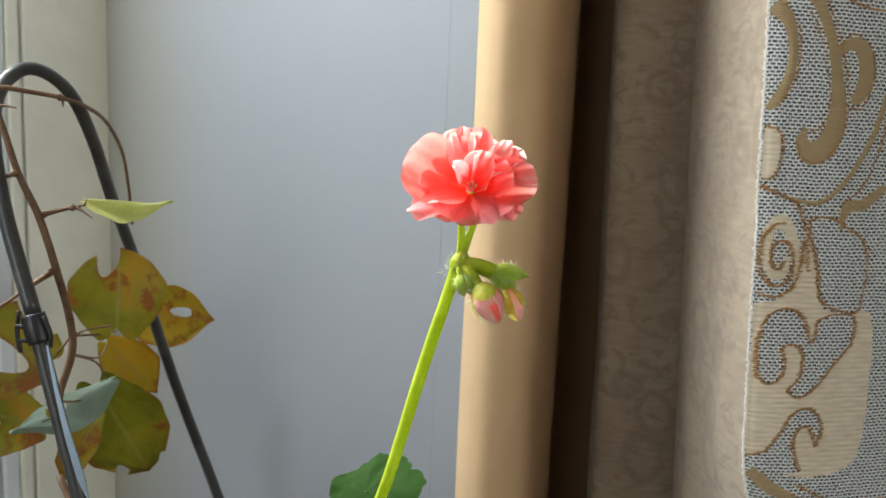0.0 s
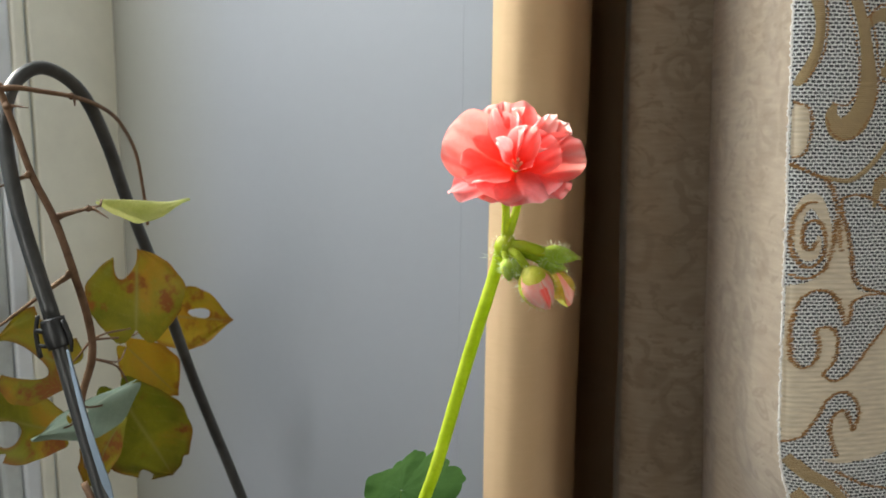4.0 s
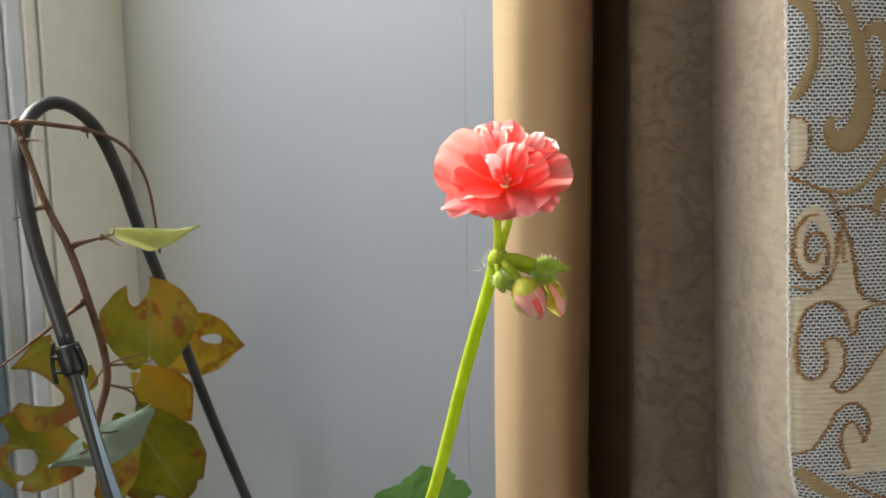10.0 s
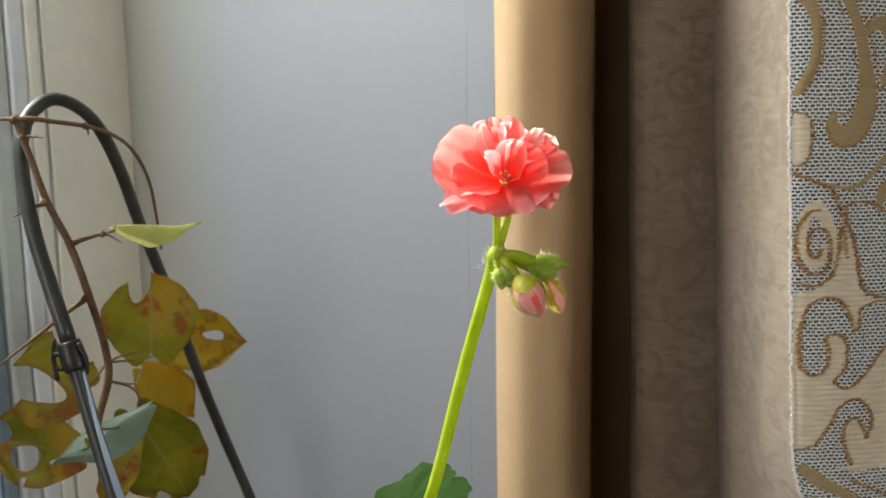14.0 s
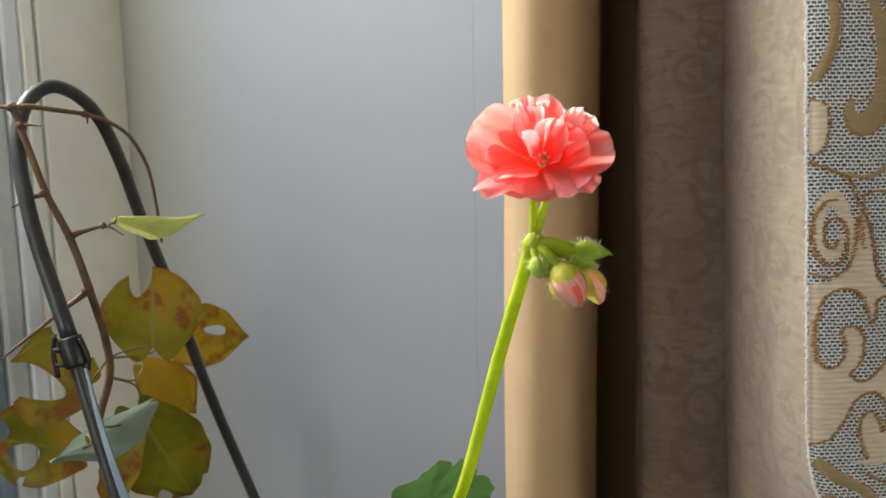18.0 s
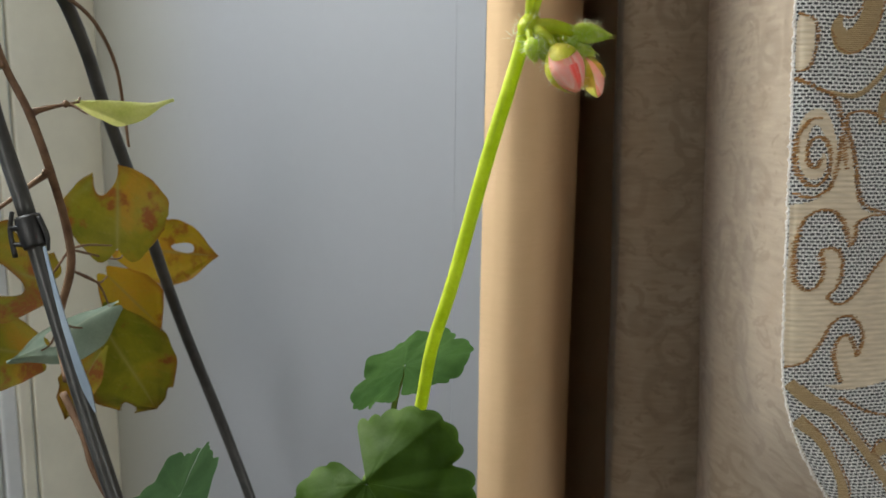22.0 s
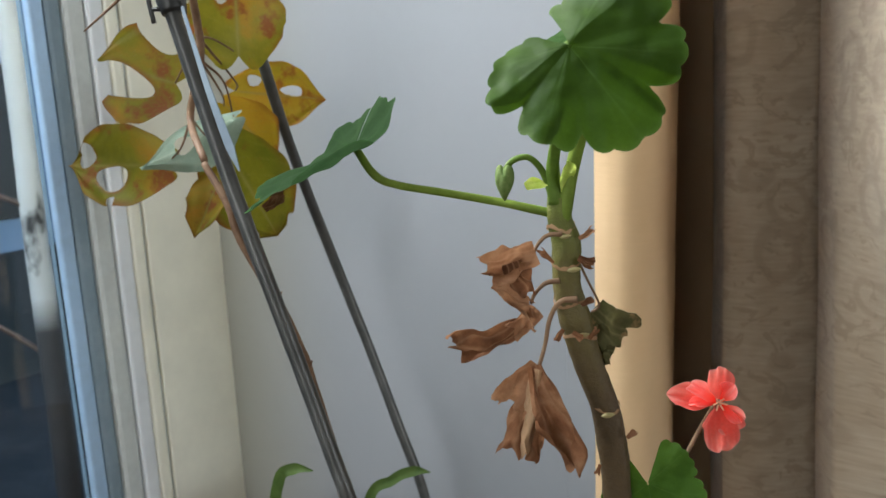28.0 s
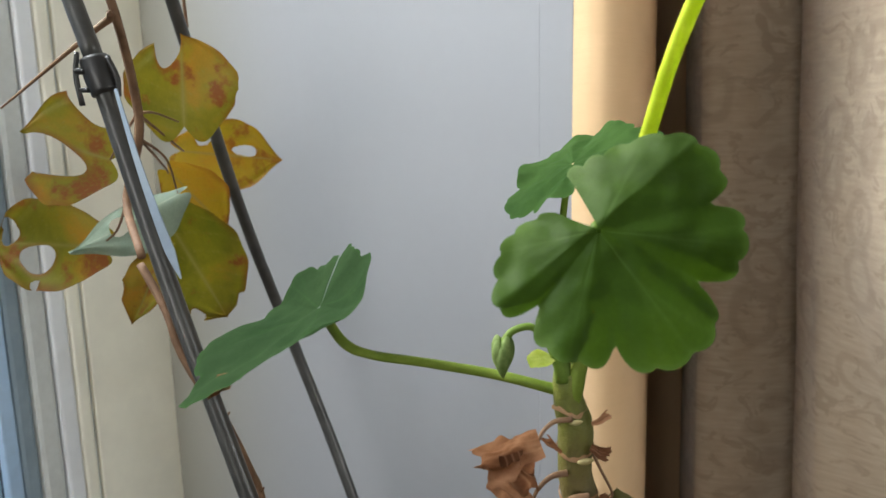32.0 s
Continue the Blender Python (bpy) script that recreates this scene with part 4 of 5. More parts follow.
def stitched(bm, points, wide, seed=0):
    """An outline of short slanting stitches, each a small raised loop of thread."""
    uv = bm.loops.layers.uv.verify()
    rnd = random.Random(seed)
    line = glide(points, 24)
    gone = 9.0
    for (x0, y0), (x1, y1) in zip(line, line[1:]):
        gone += math.hypot(x1 - x0, (y1 - y0) * 1.15)
        if gone < 4.4:
            continue
        gone = 0.0
        half = wide * rnd.uniform(0.42, 0.80)
        mx, my = x0 + rnd.uniform(-1.5, 1.5), y0 + rnd.uniform(-0.8, 0.8)
        tilt = -0.25 + rnd.uniform(-0.15, 0.15)
        rows = []
        for w, up, tall in ((-1, 0.3, 0.5), (-0.6, 0.9, 1.5), (0, 1.0, 1.8), (0.6, 0.9, 1.5), (1, 0.3, 0.5)):
            rows.append([on_face(mx + half * w, my + half * w * tilt + tall * e, 0.0004 + 0.0006 * up * (1 - 0.5 * abs(e))) for e in (-1, 0, 1)])
        made = [[(bm.verts.new(p), at) for p, at in row] for row in rows]
        for p, q in zip(made, made[1:]):
            for k in range(2):
                f = bm.faces.new((p[k][0], q[k][0], q[k + 1][0], p[k + 1][0]))
                for loop, (_, at) in zip(f.loops, (p[k], q[k], q[k + 1], p[k + 1])):
                    loop[uv].uv = at


def spiral(cx, cy, r0, r1, turns, start, tall=1.0, steps=16):
    return [(cx + math.cos(start + turns * 2 * math.pi * k / steps) * (r0 + (r1 - r0) * k / steps),
             cy + math.sin(start + turns * 2 * math.pi * k / steps) * (r0 + (r1 - r0) * k / steps) * tall) for k in range(steps + 1)]


def figures(drop):
    up = lambda pts: [(x, y + drop) for x, y in pts]
    for pts in (
            [(6, 235), (30, 250), (34, 285), (24, 322), (4, 330), (2, 280)],
            [(3, 560), (40, 552), (70, 530), (84, 480), (92, 440), (110, 470), (130, 560), (180, 575), (240, 580), (250, 700), (230, 860), (120, 895), (60, 880), (4, 850)],
            [(10, 470), (14, 420), (36, 396), (62, 404), (80, 450), (84, 500), (76, 520), (66, 470), (50, 428), (34, 428), (26, 470), (34, 496), (50, 490), (54, 470), (64, 480), (58, 506), (40, 516), (22, 505)]):
        bm = bmesh.new()
        field(bm, up(pts), 0.0002)
        part("satin_field", bm, CREAM, brocade, "cream satin field")
    hook = [(15, 694), (13, 643), (22, 596), (46, 571), (76, 569), (100, 589), (114, 630), (124, 613), (128, 589), (164, 577), (202, 582), (202, 630), (164, 674), (127, 721), (97, 736), (76, 722), (93, 704), (101, 677), (97, 645), (76, 635), (59, 643), (66, 671), (56, 701), (36, 711)]
    low = [(3, 852), (39, 840), (66, 806), (86, 772), (114, 757), (137, 769), (149, 796), (141, 833), (132, 809), (119, 793), (103, 799), (93, 823), (97, 854), (107, 882), (66, 884), (3, 884)]
    column = [(98, 430), (110, 460), (119, 494), (125, 538), (139, 559), (164, 569), (208, 572), (222, 508), (215, 447), (181, 420), (141, 399), (100, 403)]
    for pts in (hook, low, column):
        bm = bmesh.new()
        field(bm, up(pts), 0.0004)
        part("dashed_figure", bm, GROUND_CLOTH, brocade, "white figure with dark dashes")
    for pts, widths in (
            ([(10, -40), (40, -8), (84, 22), (116, 86), (132, 150), (138, 214), (120, 268), (88, 284), (72, 262), (78, 240)], (30, 28, 22, 20, 24, 34, 44, 40, 24, 8)),
            ([(126, 120), (140, 100), (166, 90), (186, 112), (190, 150), (176, 182), (160, 186)], (10, 16, 24, 34, 34, 26, 12)),
            ([(10, 30), (36, 62), (46, 108), (40, 156), (16, 200), (4, 208)], (34, 22, 17, 18, 18, 8)),
            ([(60, 366), (110, 372), (150, 346), (186, 300), (220, 236), (246, 150)], (6, 9, 10, 10, 12, 12)),
            ([(250, 340), (206, 372), (170, 380), (160, 420)], (16, 22, 22, 10))):
        bm = bmesh.new()
        band(bm, up(pts), widths, 0.0007)
        part("gold_scroll", bm, GOLD, brocade, "ribbed gold scroll")
    for k, (pts, wide) in enumerate((
            (spiral(44, 476, 8, 42, 1.7, 0.5, 1.6, 26), 9.0), ([(6, 238), (32, 250), (37, 286), (26, 324), (6, 334)], 6),
            ([(4, 345), (40, 360), (76, 380), (92, 440), (100, 500)], 9.0), ([(10, 540), (40, 546), (70, 528), (84, 488), (88, 440)], 9.0),
            ([*hook, hook[0]], 9.0), (low[:-2], 9.0), ([*column, column[0]], 9.0),
            ([(86, 6), (108, 30), (136, 96), (152, 150), (156, 216), (142, 262), (110, 300), (74, 292), (62, 262)], 4.5), ([(72, 240), (96, 244), (116, 220), (118, 170), (98, 90), (70, 34)], 4),
            ([(130, 96), (160, 74), (198, 98), (206, 150), (186, 200), (162, 200)], 5), ([(100, -10), (150, 18), (210, 30), (290, 24)], 8),
            ([(26, 30), (52, 66), (58, 112), (50, 162), (22, 206)], 3.5), ([(160, 372), (200, 340), (230, 270), (256, 160)], 6))):
        bm = bmesh.new()
        stitched(bm, up(pts), wide, k)
        part("outline_stitch", bm, OCHRE, brocade, "ochre stitched outline")


for drop in (0, 920, -930):
    figures(drop)

rnd = random.Random(5)
bm = bmesh.new()
for k in range(250):
    z = 1.46 - k * 0.0020
    p = Vector((0.2251 + swing(z), 0.5275, z))
    jag = Vector((rnd.uniform(-0.0026, 0.0004), rnd.uniform(-0.0020, 0.0006), rnd.uniform(-0.0010, 0.0010)))
    tube([p, p + jag * 0.6 + Vector((-0.0004, -0.0006, -0.0012)), p + Vector((0.0001, 0, -0.0028))], (0.0006, 0.0008, 0.0005), 5, 2, 0, bm)
part("frayed_edge", bm, FRAY, brocade, "white frayed threads")

# ---- pots ----
def pot(at, radius, height, label):
    ob = thing("flower_pot", at, label, "pot")
    bm = bmesh.new()
    prof = [(0.0, 0.0), (radius * 0.72, 0.0), (radius * 0.95, height * 0.82), (radius * 1.04, height * 0.82), (radius * 1.06, height), (radius * 0.97, height), (radius * 0.93, height * 0.84), (radius * 0.9, height * 0.8)]
    rings = [[bm.verts.new(Vector(at) + Vector((r * math.cos(a), r * math.sin(a), z))) for a in (2 * math.pi * k / 40 for k in range(40))] for r, z in prof[1:]]
    for p, q in zip(rings, rings[1:]):
        for k in range(40):
            bm.faces.new((p[k], p[(k + 1) % 40], q[(k + 1) % 40], q[k]))
    bm.faces.new(rings[0][::-1])
    part("body", bm, CLAY, ob)
    bm = bmesh.new()
    top = [bm.verts.new(Vector(at) + Vector((radius * 0.92 * math.cos(a), radius * 0.92 * math.sin(a), height * 0.83))) for a in (2 * math.pi * k / 40 for k in range(40))]
    bm.faces.new(top)
    part("soil", bm, SOIL, ob, "dark potting soil")
    return ob


pot((0.0, 0.262, SILL), 0.062, 0.13, "round terracotta pot on the window sill")
trough = thing("plant_trough", (-0.155, 0.52, SILL), "long brown plastic plant trough on the window sill", "pot")
bm = bmesh.new()
turn = Matrix.Translation((-0.155, 0.52, SILL)) @ Matrix.Rotation(radians(10), 4, "Z")
loops = [[bm.verts.new(turn @ Vector((sx * w, sy * l, z))) for sx, sy in ((-1, -1), (1, -1), (1, 1), (-1, 1))]
         for w, l, z in ((0.050, 0.165, 0.0), (0.066, 0.182, 0.135), (0.071, 0.187, 0.135), (0.071, 0.187, 0.142), (0.062, 0.178, 0.142), (0.060, 0.176, 0.118))]
for p, q in zip(loops, loops[1:]):
    for k in range(4):
        bm.faces.new((p[k], p[(k + 1) % 4], q[(k + 1) % 4], q[k]))
bm.faces.new(loops[0][::-1])
bmesh.ops.bevel(bm, geom=bm.edges, offset=0.003, segments=2, affect="EDGES", profile=0.5)
part("body", bm, TROUGH, trough)
bm = bmesh.new()
bm.faces.new([bm.verts.new(turn @ Vector((sx * 0.0605, sy * 0.1765, 0.122))) for sx, sy in ((-1, -1), (1, -1), (1, 1), (-1, 1))])
part("soil", bm, SOIL, trough, "dark potting soil")

# ---- the geranium ----
ger = thing("geranium", (0.0, 0.262, SILL + 0.105), "leggy potted geranium with a coral double flower and dry leaves", "plant")
part("stem", tube([(0.002, 0.262, 0.70), (-0.006, 0.260, 0.86), (-0.0105, 0.258, 0.95), (-0.0115, 0.258, 0.998), (-0.013, 0.258, 1.013), (-0.0155, 0.258, 1.027), (-0.021, 0.258, 1.043), (-0.0255, 0.258, 1.059), (-0.028, 0.258, 1.071), (-0.028, 0.258, 1.084), (-0.030, 0.258, 1.092), (-0.0305, 0.258, 1.100)],
                  (0.0056, 0.0055, 0.0052, 0.0050, 0.0052, 0.0048, 0.0050, 0.0054, 0.0046, 0.0049, 0.0041, 0.0036), 20, 8, 0.06), STEMBARK, ger, "thick woody stem, green above and brown below")
for z, x, r in ((1.0895, -0.0297, 0.0049), (1.0775, -0.028, 0.0054), (1.0645, -0.027, 0.0056), (1.0530, -0.0238, 0.0059), (1.0270, -0.0155, 0.0053)):
    bm = bmesh.new()
    rn = random.Random(int(z * 1e4))
    rims = []
    for k in range(3):
        rims.append([bm.verts.new(Vector((x + math.cos(a) * r * (0.96, 0.985, 0.96)[k], 0.258 + math.sin(a) * r * (0.96, 0.985, 0.96)[k], z + (-0.0003, 0, 0.0003)[k] + 0.0010 * math.sin(2 * a + z * 900) + (0.0012 * rn.random() if k == 2 else 0)))) for a in (2 * math.pi * m / 24 for m in range(24))])
    for p, q in zip(rims, rims[1:]):
        for k in range(24):
            bm.faces.new((p[k], p[(k + 1) % 24], q[(k + 1) % 24], q[k]))
    part("node_ring", bm, DRYTAN, ger, "papery brown scar round the stem")
for p, q in (((-0.029, 0.2525, 1.0875), 0.0016), ((-0.0265, 0.2522, 1.0765), 0.002), ((-0.0235, 0.252, 1.0545), 0.0017), ((-0.0155, 0.2522, 1.026), 0.002)):
    part("leaf_scar", blob(Vector(p) - Vector((q, 0, 0)), (1, 0, 0.15), q * 2.3, q * 0.95, 1, 0.1), PITH, ger, "pale crescent leaf scar")

# stalks
part("flower_stalk", tube([(-0.0225, 0.253, 1.124), (-0.0165, 0.240, 1.158), (-0.0135, 0.228, 1.180), (-0.0085, 0.2185, 1.200), (-0.0005, 0.212, 1.233), (0.006, 0.2085, 1.257), (0.0078, 0.208, 1.2645)],
                          (0.0021, 0.0019, 0.0018, 0.0018, 0.0018, 0.0017, 0.0018), 14, 8, 0.02), STALK, ger, "bright green flower stalk")
# Same stalk lower down, its shade given by the darker material.
part("stalk_foot", tube([(-0.0295, 0.2570, 1.088), (-0.0285, 0.2565, 1.097), (-0.0262, 0.256, 1.109), (-0.0225, 0.253, 1.1245)], (0.0022, 0.0026, 0.0023, 0.0021), 14, 8, 0.03), STALK_MID, ger, "shaded olive foot of the flower stalk")
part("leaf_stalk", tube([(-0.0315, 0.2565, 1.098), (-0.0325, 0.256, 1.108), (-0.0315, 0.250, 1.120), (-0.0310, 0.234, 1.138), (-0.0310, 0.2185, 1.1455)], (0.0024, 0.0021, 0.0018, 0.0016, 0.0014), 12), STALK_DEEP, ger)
part("leaf_stalk", tube([(-0.0300, 0.258, 1.094), (-0.0365, 0.2595, 1.0955), (-0.050, 0.2620, 1.0985), (-0.069, 0.2615, 1.1025), (-0.083, 0.2600, 1.1055), (-0.0905, 0.2605, 1.1090), (-0.0965, 0.2632, 1.1175)], (0.0018, 0.0015, 0.0014, 0.0013, 0.0013, 0.0014, 0.0013), 12), STALK_MID, ger)
BACK = (-0.0225, 0.2965, 1.1530)
part("leaf_stalk", tube([(-0.0300, 0.2600, 1.098), (-0.0300, 0.272, 1.115), (-0.0265, 0.290, 1.138), (-0.0226, 0.2975, 1.1525)], (0.0015, 0.0012, 0.0011, 0.0009), 10), STALK_MID, ger)


def folded_back(x, y):
    """One lobe of the leaf, bent away and hanging."""
    return -0.70 * max(0.0, -0.99 * x - 0.14 * y - 0.04)


part("leaf", geranium_leaf((-0.031, 0.2165, 1.1452), (0.50, -0.30, -0.81), (-0.06, -0.92, 0.38), 0.0292, 0.05, 0.0, 12, 5, 4, 0.08, 0.75, 1.0, folded_back, (0.90, 0.97, 1.09, 1.04, 1.07), ((-163, 0.60, 50), (-84, -0.10, 9), (-70, 0.14, 5), (-25, 0.06, 4), (32, 0.12, 5), (72, 0.07, 4), (154, 0.42, 44)), (-152, -70, -25, 32, 72, 166)), LEAF, ger, "broad dark green scalloped leaf")
part("leaf", geranium_leaf((-0.0967, 0.2630, 1.1180), (-0.66, -0.65, -0.36), (-0.53, -0.20, 0.82), 0.0400, 0.05, 0.16, 2, 7, 9, 0.05, 0.22, 0.78, lambda x, y: 0.55 * max(0.0, -x), (0.36, 0.62, 1.00, 1.08, 1.04, 0.70, 0.40), (), None, 0.35), LEAF_PALE, ger, "bluish green leaf seen edge-on")
part("leaf", geranium_leaf(BACK, (0.05, 0.90, 0.36), (-0.50, -0.47, 0.72), 0.0210, 0.02, -0.08, 3, 7, 12, 0.10, 0.9, 1.0, None, (1.0, 1.30, 1.0, 1.12, 1.0, 1.20, 0.95)), LEAF_BACK, ger, "small green leaf behind the stalk")
part("leaf", geranium_leaf((0.0000, 0.2610, 0.9965), (0.10, -0.50, -0.85), (0.0, -0.85, 0.52), 0.0190, 0.10, 0.0, 28, 5, 21, 0.05, 0.6, 1.0, None, (0.75, 1.0, 1.05, 1.05, 0.95)), LEAF_FRESH, ger, "fresh green leaf low on the stem")
part("leaf_stalk", tube([(-0.0105, 0.258, 0.955), (0.0, 0.262, 0.972), (0.006, 0.263, 0.990)], (0.0018, 0.0014, 0.0012), 10), STALK, ger)
dry_at = (-0.1235, 0.2440, 1.1010)
part("dry_crumb", scrap(dry_at, (-0.1175, 0.2440, 1.1050), 0.004, (0.1, -0.9, 0.2), 0.5, 0.25, 41, 0.8), DRY, ger, "brown withered scrap on the leaf rim")
part("bract", petal((-0.0335, 0.256, 1.1045), (-0.0415, 0.254, 1.105), 0.006, (0, -0.5, 0.8), 0.2, -0.1, 0.05, 3), SEPAL, ger, "small pale green bract")
part("bract", petal((-0.0295, 0.255, 1.102), (-0.0275, 0.253, 1.112), 0.005, (0.4, -0.9, 0.0), 0.2, 0.1, 0.05, 5), SEPAL, ger, "small pale green bract")

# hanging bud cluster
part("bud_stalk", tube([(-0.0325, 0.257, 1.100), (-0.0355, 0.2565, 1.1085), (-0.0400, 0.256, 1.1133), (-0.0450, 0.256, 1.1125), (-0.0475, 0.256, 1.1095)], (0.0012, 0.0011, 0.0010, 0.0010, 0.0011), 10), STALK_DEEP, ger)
rn = random.Random(8)
for k in range(7):
    a = 2 * math.pi * k / 7
    at = Vector((-0.0478 + 0.0017 * math.cos(a), 0.256 + 0.0017 * math.sin(a), 1.1112 - 0.0012 * (k % 3)))
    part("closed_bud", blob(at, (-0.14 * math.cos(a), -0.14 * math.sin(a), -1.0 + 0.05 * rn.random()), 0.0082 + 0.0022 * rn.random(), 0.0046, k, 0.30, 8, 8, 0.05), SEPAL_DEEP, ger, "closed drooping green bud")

# dry leaves
def dry(name, base, tip, width, facing, curl, crumple, seed, mat=DRY, label="crumpled dry brown leaf", flare=0.45):
    part(name, scrap(base, tip, width, facing, curl, crumple, seed, flare), mat, ger, label)


part("dry_leaf_stalk", tube([(-0.0300, 0.253, 1.0885), (-0.0345, 0.252, 1.0885), (-0.0375, 0.252, 1.086), (-0.0392, 0.252, 1.0828)], (0.0009, 0.0007, 0.0006, 0.0005), 8), BARK, ger)
dry("dry_leaf", (-0.0385, 0.2515, 1.0830), (-0.0540, 0.2500, 1.0780), 0.0135, (0.1, -0.95, 0.2), 0.30, 0.24, 1, flare=0.6)
dry("dry_leaf", (-0.0465, 0.2510, 1.0800), (-0.0430, 0.2500, 1.0690), 0.0110, (-0.2, -0.95, 0.1), -0.4, 0.26, 2, flare=0.9)
dry("dry_leaf", (-0.0525, 0.2495, 1.0735), (-0.0395, 0.2490, 1.0630), 0.0075, (0.2, -0.8, 0.5), 0.45, 0.24, 3, flare=0.8)
part("dry_leaf_stalk", tube([(-0.0310, 0.2535, 1.073), (-0.0355, 0.2525, 1.0725), (-0.0390, 0.2525, 1.069), (-0.0402, 0.2535, 1.0655)], (0.0010, 0.0008, 0.0006, 0.0005), 8), BARK, ger)
dry("dry_leaf", (-0.0378, 0.2590, 1.0620), (-0.0455, 0.2615, 1.0540), 0.0085, (0.2, -0.9, 0.3), 0.35, 0.18, 4, flare=0.8)
dry("dry_leaf", (-0.0440, 0.2620, 1.0560), (-0.0650, 0.2735, 1.0435), 0.0130, (0.1, -0.95, 0.2), 0.35, 0.18, 5, flare=0.45)
part("dry_leaf_stalk", tube([(-0.0255, 0.251, 1.0672), (-0.0310, 0.250, 1.0668), (-0.0345, 0.249, 1.0615), (-0.0365, 0.246, 1.0535), (-0.0390, 0.242, 1.0470)], (0.0012, 0.0009, 0.0008, 0.0007, 0.0007), 8), BARK, ger)
dry("dry_leaf", (-0.0395, 0.2410, 1.0490), (-0.0490, 0.2385, 1.0370), 0.0135, (-0.3, -0.95, 0.0), 0.2, 0.12, 6, flare=0.4)
dry("dry_leaf", (-0.0415, 0.2390, 1.0385), (-0.0460, 0.2340, 1.0215), 0.0140, (-0.2, -0.95, 0.1), -0.35, 0.20, 7, flare=0.8)
dry("dry_leaf", (-0.0405, 0.2395, 1.0490), (-0.0315, 0.2290, 1.0195), 0.0130, (0.35, -0.9, 0.0), 0.35, 0.17, 8, flare=0.45)
dry("dry_leaf", (-0.0395, 0.2375, 1.0485), (-0.0445, 0.2325, 1.0245), 0.0060, (-0.1, -0.99, 0.0), -0.75, 0.10, 9, DRYTAN, "rolled tan ridge of a dry leaf", 0.9)
part("dry_leaf_stalk", tube([(-0.0235, 0.258, 1.077), (-0.0205, 0.259, 1.0705), (-0.0170, 0.261, 1.063), (-0.0178, 0.262, 1.0605), (-0.0195, 0.262, 1.0598)], (0.0005, 0.0004, 0.0004, 0.0004, 0.0004), 7), BARK, ger, "thin dark dried stalk")
dry("withered_leaf", (-0.0195, 0.2620, 1.0595), (-0.0090, 0.2610, 1.0505), 0.0150, (0.1, -0.95, 0.2), 0.25, 0.22, 10, DRYGREEN, "shrivelled dark green leaf", 0.85)
dry("withered_leaf", (-0.0185, 0.2600, 1.0555), (-0.0150, 0.2600, 1.0425), 0.0080, (-0.3, -0.9, 0.2), -0.4, 0.24, 11, DRYGREEN, "shrivelled dark green leaf", 0.9)
for k, (b, t, w) in enumerate((((-0.0245, 0.2535, 1.0868), (-0.0200, 0.2525, 1.0898), 0.0026), ((-0.0248, 0.2530, 1.0805), (-0.0200, 0.2525, 1.0782), 0.0048), ((-0.0325, 0.2535, 1.0790), (-0.0375, 0.2530, 1.0835), 0.0020), ((-0.0300, 0.2520, 1.0570), (-0.0325, 0.2510, 1.0535), 0.0030), ((-0.0215, 0.2515, 1.0535), (-0.0190, 0.2510, 1.0575), 0.0030), ((-0.0270, 0.2512, 1.0560), (-0.0240, 0.2500, 1.0540), 0.0034), ((-0.0240, 0.2520, 1.0650), (-0.0205, 0.2515, 1.0670), 0.0028), ((-0.0090, 0.2525, 1.0180), (-0.0065, 0.2515, 1.0210), 0.0030), ((-0.0180, 0.2525, 1.0085), (-0.0195, 0.2515, 1.0055), 0.0026))):
    dry("dry_bract", b, t, w, (0.1, -0.95, 0.2), 0.3, 0.15, 20 + k, DRY, "tiny dry bract")

# upper bud cluster under the open flower
KNOT = Vector((0.0085, 0.2075, 1.2650))
part("stalk_knot", blob(KNOT + Vector((0, 0, -0.0035)), (0.1, 0, 1), 0.0075, 0.0062, 2, 0.1, 10, 14, 0.08), STALK, ger, "swollen green knot of the stalks")
for end, r in (((0.0082, 0.207, 1.2815), 0.00105), ((0.0130, 0.2085, 1.2815), 0.00105)):
    part("flower_stalk", tube([KNOT, KNOT.lerp(Vector(end), 0.5) + Vector((0.0003, 0, 0)), end], (r * 1.1, r, r), 10), STALK, ger)
BUDS = (  # place, direction, length, width, bulge, stalk's bend
    ((0.0178, 0.2050, 1.2641), (0.98, -0.1, -0.12), 0.0098, 0.0052, 0.45, (0.0130, 0.2055, 1.2655), 0.0016),
    ((0.0170, 0.2075, 1.2622), (0.93, 0.1, -0.36), 0.0085, 0.0048, 0.40, (0.0125, 0.2080, 1.2640), 0.0014),
    ((0.0222, 0.2085, 1.2585), (0.40, 0.0, -0.92), 0.0105, 0.0066, 0.25, (0.0180, 0.2090, 1.2620), 0.0011),
    ((0.0140, 0.2025, 1.2606), (0.46, -0.12, -0.88), 0.0125, 0.0096, 0.25, (0.0115, 0.2035, 1.2635), 0.0012),
    ((0.0086, 0.2040, 1.2625), (0.22, -0.1, -1.0), 0.0060, 0.0040, 0.35, (0.0085, 0.2055, 1.2640), 0.0010),
    ((0.0106, 0.2045, 1.2625), (0.25, -0.2, -0.95), 0.0058, 0.0038, 0.35, (0.0098, 0.2055, 1.2640), 0.0010))
